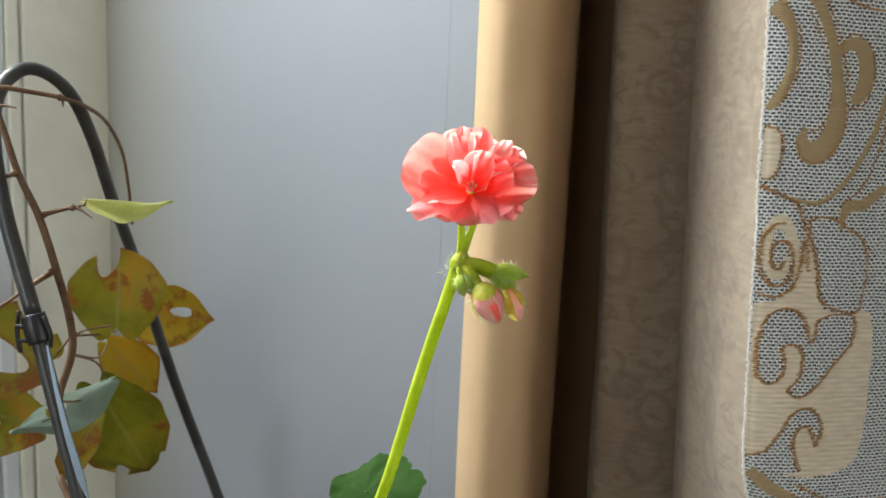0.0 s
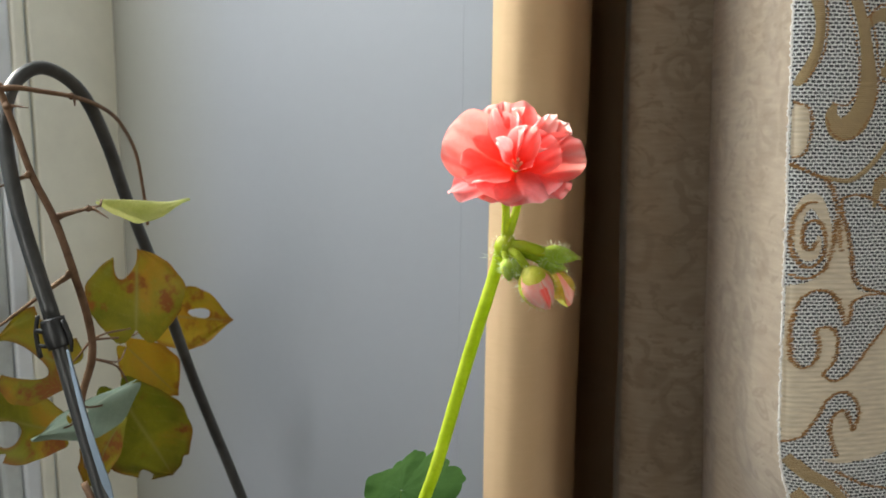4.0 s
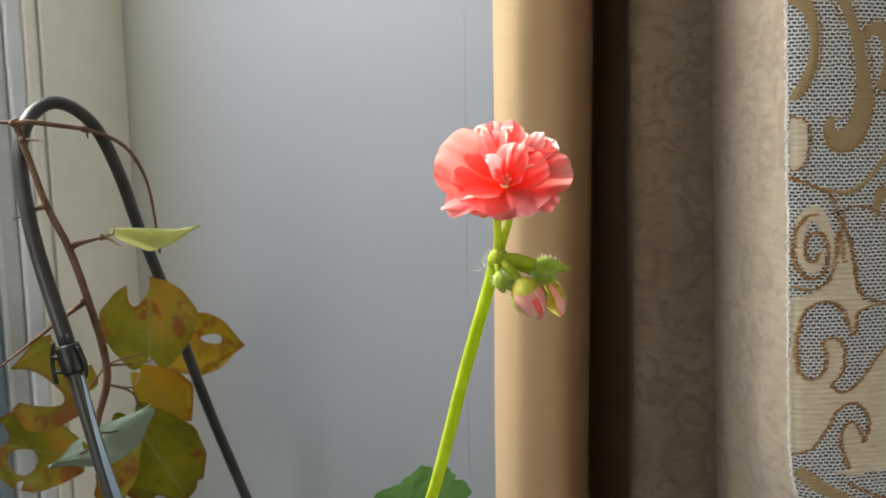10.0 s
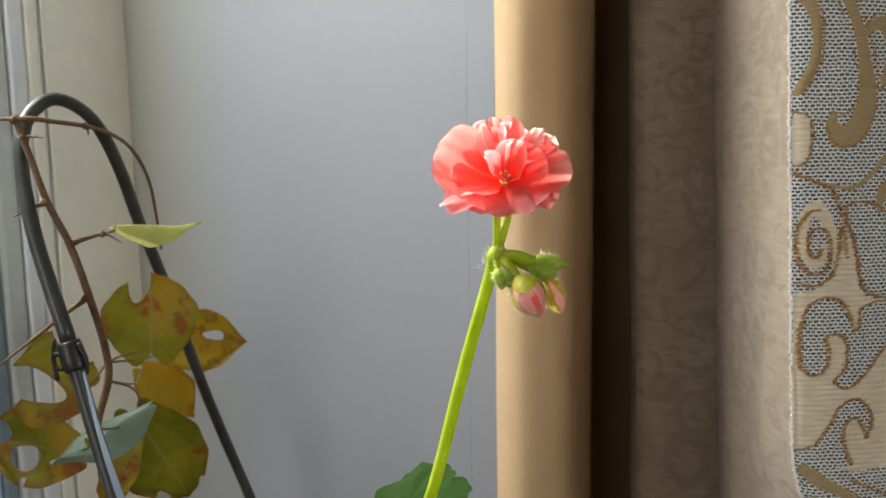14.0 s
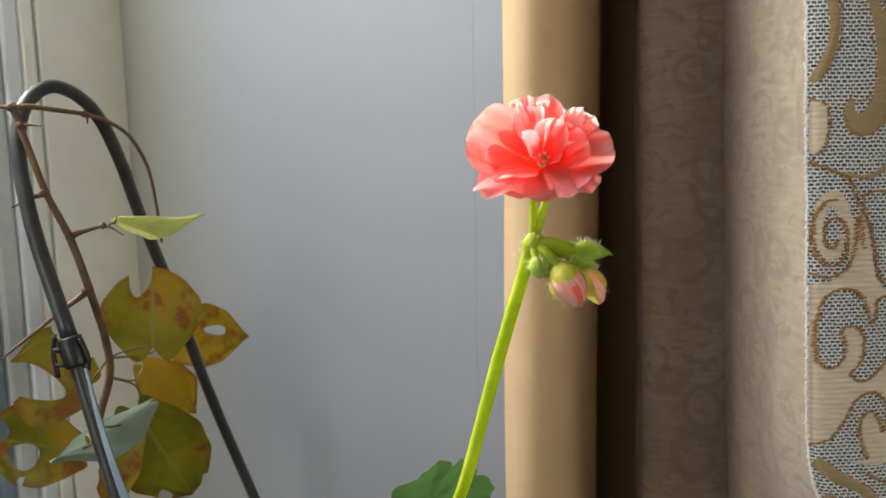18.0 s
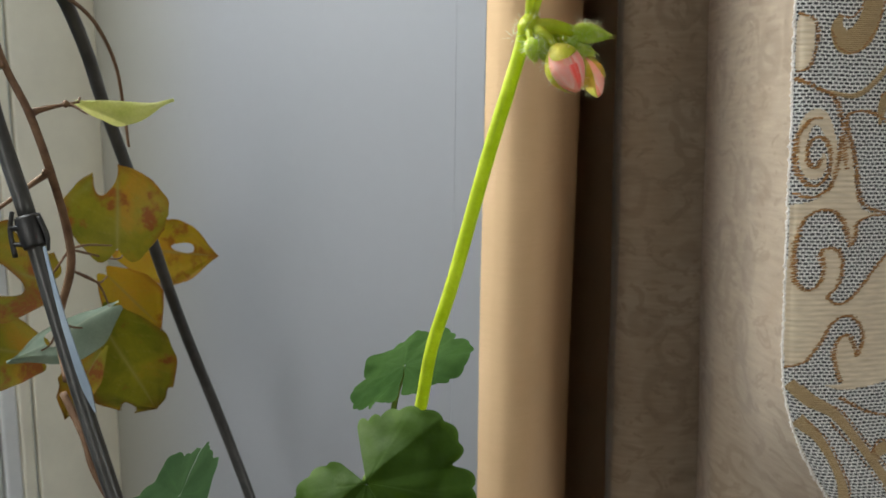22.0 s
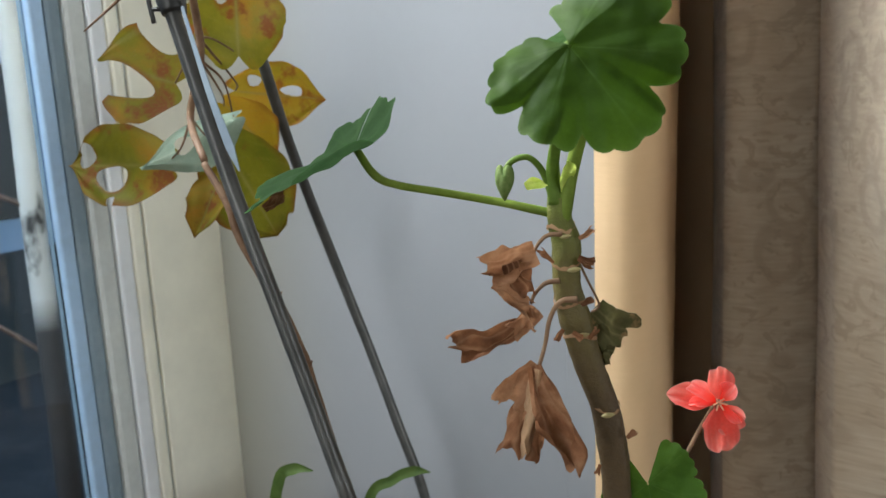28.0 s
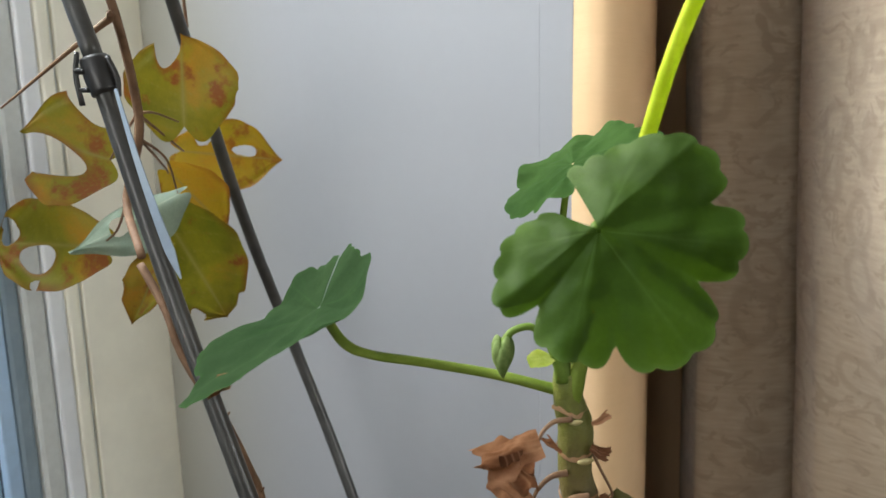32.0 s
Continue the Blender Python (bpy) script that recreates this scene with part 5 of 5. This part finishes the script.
for k, (at, to, length, wide, taper, mid, r) in enumerate(BUDS):
    part("bud_stalk", tube([KNOT, mid, Vector(at) + Vector(to).normalized() * 0.0012], (r * 1.1, r, r * 0.9), 10), STALK, ger)
    core = PETAL_PALE if k in (2, 3) else SEPAL
    a, b, n = axes(to, Vector(to).orthogonal())
    bud = part("flower_bud", blob(at, to, length * 0.96, wide * 0.92, k, taper, 12, 16, 0.05), core, ger, "half-open pink flower bud" if k in (2, 3) else "hairy green flower bud")
    if k == 3:
        for angle, span, reach, start, mat in ((-28, 46, 0.90, 0.10, PETAL_PALE), (62, 40, 0.93, 0.10, PETAL_PALE), (20, 24, 0.99, 0.50, PETAL)):
            part("folded_petal", scale_on(at, to, length, wide, angle, span, reach, 1.04, taper, start, 3), mat, bud, "pale pink folded petal")
        for angle, span, reach, lift in ((-82, 26, 0.98, 1.14), (8, 62, 0.36, 1.12), (92, 34, 0.80, 1.14), (176, 40, 0.95, 1.12), (134, 34, 0.95, 1.10)):
            part("sepal", scale_on(at, to, length, wide, angle, span, reach, lift, taper, 0.0, 5), SEPAL, bud)
    elif k == 2:
        part("folded_petal", scale_on(at, to, length, wide, 40, 50, 0.95, 1.05, taper, 0.1, 4), PETAL_PALE, bud, "pale pink folded petal")
        for angle, span, reach in ((-40, 40, 0.98), (60, 34, 0.62), (150, 50, 0.95)):
            part("sepal", scale_on(at, to, length, wide, angle, span, reach, 1.13, taper, 0.0, 5), SEPAL, bud)
    else:
        for m in range(5):
            part("sepal", scale_on(at, to, length, wide, 20 + 72 * m, 40, 1.02 + 0.10 * (m % 2), 1.10, taper, 0.0, 7 * k + m), SEPAL, bud)
part("hairs", hairs([(Vector(at) + Vector(to).normalized() * length * q, wide * 0.47) for at, to, length, wide, _, _, _ in BUDS for q in (0.3, 0.55)] + [((0.0085, 0.2075, 1.2655), 0.0030)], 0.0017, 80, 3, 0.00007), HAIR, ger, "fine pale hairs on the buds")
part("hairs", hairs([((0.0050, 0.206, 1.2625), 0.001)], 0.003, 9, 5, 0.00007), HAIR, ger, "a few loose pale hairs")

# the open double flower
HEART = Vector((0.0105, 0.2050, 1.2855))


def bloom(rows, heart, mats, seed, label):
    for k, (dx, dy, dz, width, fx, fy, fz, cup, bend, pale) in enumerate(rows):
        tip = heart + Vector((dx, dy, dz)) * 0.001
        b = heart + Vector((dx, dy, dz)).normalized() * 0.0012
        part("petal", petal(b, tip, width * 0.001, (fx, fy, fz), cup, bend, 0.085, seed + k, 0.3, 0.05 * (k % 3 == 0)), mats[pale], ger, label if pale != 1 else "pale pink petal for inner folds and sunlit rims")


# Rows ending in 1: pale petaloids, and upper-right sun highlights built as petals.
bloom(((-18.5, 1, 7.0, 20, 0.42, -0.85, 0.30, 0.22, 0.04, 0), (-17.2, -2, -5.0, 13, 0.05, -0.50, 0.86, 0.16, -0.14, 2), (-13.0, -7, -1.6, 16, 0.10, -0.50, 0.86, 0.26, -0.08, 0), (-8.5, -6, -6.4, 18, 0.05, -0.50, 0.86, 0.12, -0.16, 2),
       (1.0, -8, -7.0, 22, 0.0, -0.52, 0.85, 0.12, -0.18, 2), (10.5, -7, -3.4, 17, -0.1, -0.50, 0.86, -0.12, -0.20, 2), (14.5, -2, -3.6, 12, -0.1, -0.55, 0.82, 0.14, -0.14, 2), (18.0, 0, 4.2, 14, -0.4, -0.85, 0.35, 0.24, -0.04, 0),
       (13.0, 5, 11.0, 11, -0.3, -0.85, 0.4, 0.22, -0.05, 0), (6.5, 7, 14.5, 14, -0.1, -0.96, 0.2, 0.18, -0.05, 0), (-1.8, 8, 18.0, 14, 0.0, -0.98, 0.2, 0.18, -0.05, 0), (-8.5, 6, 14.2, 13, 0.2, -0.95, 0.2, 0.16, -0.04, 0),
       (-5.2, 3, 15.5, 9, 0.45, -0.86, 0.2, 0.26, -0.06, 1), (11.0, -1, 6.2, 13, -0.50, -0.80, 0.30, 0.26, 0.04, 0), (4.2, -3.5, 10.8, 9.0, -0.35, -0.92, 0.15, 0.34, 0.05, 0), (-5.6, -5, 7.8, 5.2, 0.45, -0.85, 0.25, 0.20, 0.10, 1),
       (0.6, -4.5, 10.8, 3.4, 0.80, -0.55, 0.15, 0.3, 0.06, 1), (2.2, 5, 15.5, 5.5, 0.7, -0.65, 0.2, 0.3, -0.1, 1), (13.8, 4, 12.6, 6.5, 0.1, -0.60, 0.78, 0.25, -0.15, 1), (10.5, 4, 14.0, 6, 0.4, -0.80, 0.4, 0.3, -0.1, 1), (8.5, 0, 5.0, 4.0, 0.75, -0.6, 0.3, 0.3, 0.0, 1), (-3.0, -4, 3.0, 7, 0.2, -0.6, 0.8, 0.25, 0.0, 0), (4.5, -4, 2.0, 7, -0.2, -0.6, 0.8, 0.25, 0.0, 0)),
      HEART, (PETAL, PETAL_PALE, PETAL_PINK), 101, "ruffled coral petal")
bm = bmesh.new()
for k in range(5):
    a = 2 * math.pi * k / 5
    tube([HEART, HEART + Vector((0.0008 * math.cos(a), -0.002, 0.0008 * math.sin(a) + 0.0010)), HEART + Vector((0.0012 * math.cos(a), -0.0036, 0.0010 * math.sin(a) + 0.0018))], (0.0004, 0.00035, 0.0005), 6, 4, 0, bm)
part("stamens", bm, STAMEN, ger, "small yellowish stamens")
part("calyx", blob(HEART + Vector((0, 0.001, -0.0065)), (0, 0, 1), 0.006, 0.006, 4, -0.2), STALK, ger)

# the second, simpler flower low down
LOW = Vector((0.0270, 0.2715, 1.0220))
part("flower_stalk", tube([(-0.008, 0.260, 0.955), (0.006, 0.268, 0.980), (0.0145, 0.2715, 0.9985), (0.0235, 0.2725, 1.0165), LOW], (0.0011, 0.0010, 0.0009, 0.0008, 0.0009), 9), BARK, ger, "thin reddish brown stalk")
bloom(((-17, -1, 4.5, 10, 0.15, -0.85, 0.5, 0.25, -0.14, 0), (-15, 1, 1.0, 7, 0.1, -0.6, 0.8, 0.22, -0.10, 0), (-11, -3, 1.5, 5, 0.0, -0.5, 0.85, 0.3, -0.1, 1), (0.0, 1, 13.0, 11, 0.25, -0.85, 0.3, 0.30, -0.12, 0), (5, -1, 7.0, 7, -0.4, -0.75, 0.5, 0.3, -0.15, 1), (-10, -2, 8.0, 8, 0.2, -0.6, 0.75, 0.3, -0.2, 1),
       (1.5, -1, -19.0, 13, 0.0, -0.98, -0.1, 0.16, -0.06, 0), (7.0, 0, -12.0, 10, -0.35, -0.9, 0.1, 0.25, -0.1, 0), (-4, 0, -11, 7, 0.4, -0.9, 0.0, 0.2, -0.05, 0), (8.5, -2, -6.5, 6, -0.4, -0.8, 0.4, 0.3, -0.1, 1)),
      LOW, (PETAL_DEEP, PETAL), 151, "coral petal of the small flower")
bm = bmesh.new()
for k in range(6):
    a = k * 1.05
    tube([LOW, LOW + Vector((0.0025 * math.cos(a), -0.002, 0.0025 * math.sin(a)))], (0.0004, 0.0003), 5, 3, 0, bm)
part("stamens", bm, STAMEN, ger, "small yellowish stamens")

# ---- the support hoop and its clip ----
hoop = thing("plant_hoop", (-0.155, 0.52, SILL + 0.12), "dark grey wire hoop supporting the climbing plant", "plant support")
LEG = [(-0.102, 0.368, 0.715), (-0.1110, 0.3625, 0.865), (-0.1282, 0.3655, 0.932), (-0.1350, 0.369, 0.952), (-0.1527, 0.378, 1.005), (-0.1838, 0.390, 1.10), (-0.2115, 0.402, 1.195)]
part("leg", tube(LEG, (0.0042, 0.0042, 0.0041, 0.0041, 0.0040, 0.0040, 0.0040), 16, 8, 0.04), HOOP, hoop)
part("arch", tube([(-0.2108, 0.4019, 1.1945), (-0.2300, 0.412, 1.250), (-0.2405, 0.423, 1.290), (-0.2420, 0.434, 1.314), (-0.2350, 0.446, 1.3265), (-0.2275, 0.460, 1.3250), (-0.2215, 0.478, 1.3120), (-0.2190, 0.500, 1.284), (-0.2185, 0.522, 1.250), (-0.2165, 0.553, 1.205)], (0.0042, 0.0040, 0.0039, 0.0038, 0.0038, 0.0038, 0.0039, 0.0040, 0.0040, 0.0041), 16, 8, 0.03), HOOP, hoop)
part("leg", tube([(-0.2165, 0.553, 1.2052), (-0.2010, 0.592, 1.10), (-0.1770, 0.618, 1.0), (-0.155, 0.620, 0.930), (-0.133, 0.610, 0.865), (-0.112, 0.600, 0.800), (-0.105, 0.597, 0.715)], (0.0041, 0.0041, 0.0042, 0.0042, 0.0042, 0.0042, 0.0042), 16, 8, 0.03), HOOP, hoop)
clip = thing("plant_clip", (-0.2130, 0.4000, 1.186), "small black plastic clip gripping the wire hoop", "clip")
bm = bmesh.new()
d = (Vector((-0.211, 0.402, 1.195)) - Vector((-0.180, 0.390, 1.10))).normalized()
c0 = Vector((-0.2085, 0.4000, 1.188))
tube([c0 - d * 0.008, c0 - d * 0.003, c0 + d * 0.003, c0 + d * 0.008], (0.0060, 0.0066, 0.0066, 0.0060), 14, 3, 0, bm)
part("collar", bm, CLIP, clip)
bm = bmesh.new()
tube([c0 + Vector((-0.0075, -0.003, 0.010)), c0 + Vector((-0.0090, -0.003, 0.000)), c0 + Vector((-0.0075, -0.003, -0.0125))], (0.0011, 0.0012, 0.0013), 8, 5, 0, bm)
part("lever", bm, CLIP, clip)
bm = bmesh.new()
tube([c0 + Vector((-0.0090, -0.003, 0.002)), c0 + Vector((-0.004, -0.004, 0.002))], (0.0014, 0.0016), 8, 3, 0, bm)
tube([c0 + Vector((-0.0085, -0.003, -0.006)), c0 + Vector((-0.003, -0.004, -0.006))], (0.0010, 0.0012), 8, 3, 0, bm)
part("bridge", bm, CLIP, clip)
part("jaw", tube([c0 + Vector((0.005, -0.003, 0.008)), c0 + Vector((0.0085, -0.003, -0.001)), c0 + Vector((0.0088, -0.003, -0.009))], (0.0012, 0.0013, 0.0008), 8, 5), CLIP, clip)
tag = thing("plant_tag", (-0.196, 0.3985, 1.14), "narrow pale blue plastic plant tag lying along the hoop", "plant tag")
bm = bmesh.new()
p0, p1 = Vector((-0.1985, 0.3905, 1.182)), Vector((-0.1745, 0.3810, 1.102))
a, b, n = axes(p1 - p0, (-0.2, -0.95, 0.0))
rows = []
for k in range(15):
    t = k / 14
    half = (0.0007 + 0.0020 * t) * min(1.0, 6 * (1.02 - t))
    q = p0.lerp(p1, t)
    rows.append([bm.verts.new(q + b * half * w - n * (0.0003 * e) + n * 0.0025 * math.sin(t * 3)) for w, e in ((-1, -1), (1, -1), (1, 1), (-1, 1))])
for p, q in zip(rows, rows[1:]):
    for k in range(4):
        bm.faces.new((p[k], p[(k + 1) % 4], q[(k + 1) % 4], q[k]))
bm.faces.new(rows[0])
bm.faces.new(rows[-1][::-1])
part("strip", bm, TAG, tag, "", False)

# ---- the climbing plant ----
vine = thing("thorny_climber", (-0.150, 0.47, SILL + 0.12), "thorny brown-stemmed climber with yellowing, bug-eaten leaves", "plant")
part("branch", tube([(-0.112, 0.392, 0.715), (-0.1335, 0.394, 0.90), (-0.1518, 0.3965, 0.989), (-0.1550, 0.394, 1.005), (-0.1640, 0.390, 1.033), (-0.1800, 0.391, 1.065), (-0.1865, 0.393, 1.085), (-0.199, 0.400, 1.105)], (0.0042, 0.0036, 0.0030, 0.0028, 0.0027, 0.0026, 0.0022, 0.0018), 12, 8, 0.06), BARK, vine, "brown woody branch beside the hoop")
part("branch", tube([(-0.206, 0.420, 1.105), (-0.2235, 0.452, 1.128), (-0.2125, 0.447, 1.160), (-0.2105, 0.442, 1.182), (-0.2090, 0.424, 1.216), (-0.2170, 0.423, 1.245), (-0.2265, 0.421, 1.269), (-0.2330, 0.420, 1.292), (-0.2395, 0.420, 1.3135), (-0.2390, 0.421, 1.3155)], (0.0020, 0.0022, 0.0023, 0.0022, 0.0021, 0.0020, 0.0018, 0.0017, 0.0018, 0.0018), 12, 8, 0.06), BARK, vine, "brown thorny branch")
part("branch", tube([(-0.2395, 0.420, 1.3145), (-0.2320, 0.424, 1.3150), (-0.2250, 0.431, 1.3138), (-0.2150, 0.450, 1.3115), (-0.2125, 0.480, 1.3065), (-0.2145, 0.510, 1.2975), (-0.2165, 0.538, 1.278), (-0.2195, 0.556, 1.250), (-0.221, 0.565, 1.225)], (0.0018, 0.0015, 0.0014, 0.0013, 0.0012, 0.0012, 0.0011, 0.0011, 0.001), 10, 8, 0.05), BARK, vine, "thin brown shoot bent over the hoop")
for root, end, r in (((-0.2265, 0.420, 1.269), (-0.2430, 0.416, 1.2625), 0.0012), ((-0.2095, 0.423, 1.2155), (-0.2640, 0.420, 1.1755), 0.0013), ((-0.2395, 0.420, 1.3140), (-0.2560, 0.418, 1.3150), 0.0011), ((-0.2350, 0.420, 1.3050), (-0.2235, 0.416, 1.3045), 0.0008), ((-0.2170, 0.425, 1.2460), (-0.1960, 0.432, 1.2520), 0.0015), ((-0.2000, 0.430, 1.2505), (-0.1900, 0.428, 1.2455), 0.0008), ((-0.1522, 0.396, 0.993), (-0.1490, 0.394, 0.9985), 0.0011), ((-0.1635, 0.390, 1.0340), (-0.1605, 0.388, 1.0385), 0.0010), ((-0.215, 0.45, 1.3115), (-0.2145, 0.449, 1.3065), 0.0009)):
    root, end = Vector(root), Vector(end)
    part("thorn", tube([root, root.lerp(end, 0.25) + Vector((0, 0, 0.0006)), end], (r * 1.5, r, r * 0.35), 8, 5, 0.05), BARK, vine)
    part("bud_scar", blob(root - Vector((0.0012, 0.0012, 0.0016)), (0.2, -0.3, 1), 0.0042, 0.0040, 3, 0.1, 8, 10, 0.08), BARK, vine)
for pts in (((-0.2112, 0.4445, 1.172), (-0.2085, 0.460, 1.172), (-0.2065, 0.490, 1.167)), ((-0.2112, 0.4445, 1.172), (-0.2230, 0.540, 1.150), (-0.2480, 0.618, 1.146)), ((-0.2125, 0.447, 1.160), (-0.2080, 0.470, 1.148), (-0.2130, 0.498, 1.127)), ((-0.2125, 0.447, 1.160), (-0.2200, 0.500, 1.142), (-0.2385, 0.558, 1.134)), ((-0.2112, 0.4445, 1.172), (-0.2250, 0.455, 1.158), (-0.2370, 0.469, 1.1485)), ((-0.2235, 0.452, 1.128), (-0.2380, 0.470, 1.110), (-0.2570, 0.489, 1.0988)), ((-0.2235, 0.452, 1.128), (-0.2280, 0.490, 1.115), (-0.2310, 0.529, 1.109)), ((-0.1960, 0.432, 1.252), (-0.1985, 0.440, 1.2545), (-0.2040, 0.452, 1.2535))):
    part("leaf_stalk", tube(pts, (0.0008, 0.0006, 0.0005), 8), BARK, vine)
TOWARD = (0.25, -0.93, 0.12)
for name, base, tip, width, facing, bites, cup, curl, heart, point, mat, label in (
        ("a", (-0.2060, 0.498, 1.1640), (-0.2080, 0.510, 1.2160), 0.062, TOWARD, ((0.93, 0.14, 0.30, 0.13), (0.22, -0.62, 0.16, 0.10)), 0.06, 0.02, 0.55, 0.02, OLIVE, "olive and rust leaf with a bitten top"),
        ("b", (-0.2490, 0.618, 1.1450), (-0.1800, 0.636, 1.1360), 0.052, TOWARD, ((0.20, 0.14, 0.075, 0.06), (0.62, 0.06, 0.12, 0.055)), 0.06, 0.04, 0.35, 0.16, YELLOW, "yellow pointed leaf with two holes"),
        ("c", (-0.2365, 0.469, 1.1480), (-0.2840, 0.470, 1.1640), 0.064, TOWARD, ((0.66, 0.16, 0.40, 0.20), (1.0, 0.25, 0.30, 0.25), (0.28, -0.62, 0.36, 0.30)), 0.05, 0.03, 0.40, 0.08, OLIVE, "torn olive leaf with a deep bite"),
        ("d", (-0.2570, 0.489, 1.0985), (-0.3360, 0.515, 1.0985), 0.054, TOWARD, ((0.53, 0.10, 0.150, 0.100), (0.80, -0.08, 0.075, 0.10), (0.50, 0.29, 0.035, 0.035)), 0.05, 0.03, 0.45, 0.10, OLIVE, "round olive leaf eaten through in three holes"),
        ("e", (-0.2125, 0.499, 1.1260), (-0.2640, 0.470, 1.0970), 0.034, (0.5, -0.75, -0.4), ((0.55, -0.02, 0.10, 0.09),), 0.16, 0.05, 0.30, 0.25, GREYLEAF, "folded leaf showing its grey-green back"),
        ("f", (-0.2385, 0.559, 1.1350), (-0.2050, 0.570, 1.0930), 0.040, (0.4, -0.9, 0.15), ((0.5, -0.55, 0.20, 0.12),), 0.14, 0.04, 0.30, 0.20, YELLOW, "bright yellow folded leaf"),
        ("g", (-0.2320, 0.529, 1.1090), (-0.2040, 0.546, 1.0400), 0.064, TOWARD, ((0.96, 0.20, 0.10, 0.07), (0.86, -0.20, 0.07, 0.05)), 0.06, 0.02, 0.50, 0.04, OLIVE, "broad olive leaf with a nibbled edge"),
        ("h", (-0.2310, 0.523, 1.0900), (-0.2520, 0.508, 1.0480), 0.030, (-0.3, -0.9, 0.1), ((0.75, -0.30, 0.2, 0.08),), 0.12, 0.05, 0.40, 0.12, OLIVE, "narrow olive leaf hanging low"),
        ("i", (-0.2045, 0.452, 1.2535), (-0.1540, 0.457, 1.2495), 0.0115, (0.10, -0.62, 0.78), (), -0.22, -0.12, 0.20, 0.22, PALELEAF, "slim pale yellow-green leaf")):
    part("leaf", oval_leaf(base, tip, width, facing, bites, cup, curl, heart, point, ord(name)), mat, vine, label)

# ---- grassy leaves in the trough ----
grass = thing("grassy_plant", (-0.155, 0.50, SILL + 0.12), "low grassy plant with thin arching green leaves", "plant")
for pts in (((-0.175, 0.455, 0.72), (-0.193, 0.452, 0.86), (-0.190, 0.450, 0.900), (-0.180, 0.450, 0.908), (-0.167, 0.449, 0.907)), ((-0.165, 0.50, 0.72), (-0.145, 0.50, 0.850), (-0.125, 0.50, 0.873), (-0.110, 0.50, 0.8795), (-0.098, 0.50, 0.8785)), ((-0.17, 0.52, 0.72), (-0.19, 0.54, 0.80), (-0.21, 0.55, 0.81)), ((-0.15, 0.56, 0.72), (-0.14, 0.58, 0.79), (-0.12, 0.59, 0.80))):
    line = spline(pts, 8)
    bm = bmesh.new()
    rows = []
    for i, p in enumerate(line):
        t = i / (len(line) - 1)
        d = (line[min(i + 1, len(line) - 1)] - line[max(i - 1, 0)]).normalized()
        side = d.cross(Vector((0.3, -0.9, 0.35))).normalized()
        up = side.cross(d)
        half = 0.0036 * min(1, 4 * (1 - t) + 0.08)
        rows.append([bm.verts.new(p + side * half * w + up * 0.0012 * abs(w)) for w in (-1, -0.5, 0, 0.5, 1)])
    for p, q in zip(rows, rows[1:]):
        for k in range(4):
            bm.faces.new((p[k], p[k + 1], q[k + 1], q[k]))
    part("leaf", bm, BLADE, grass)
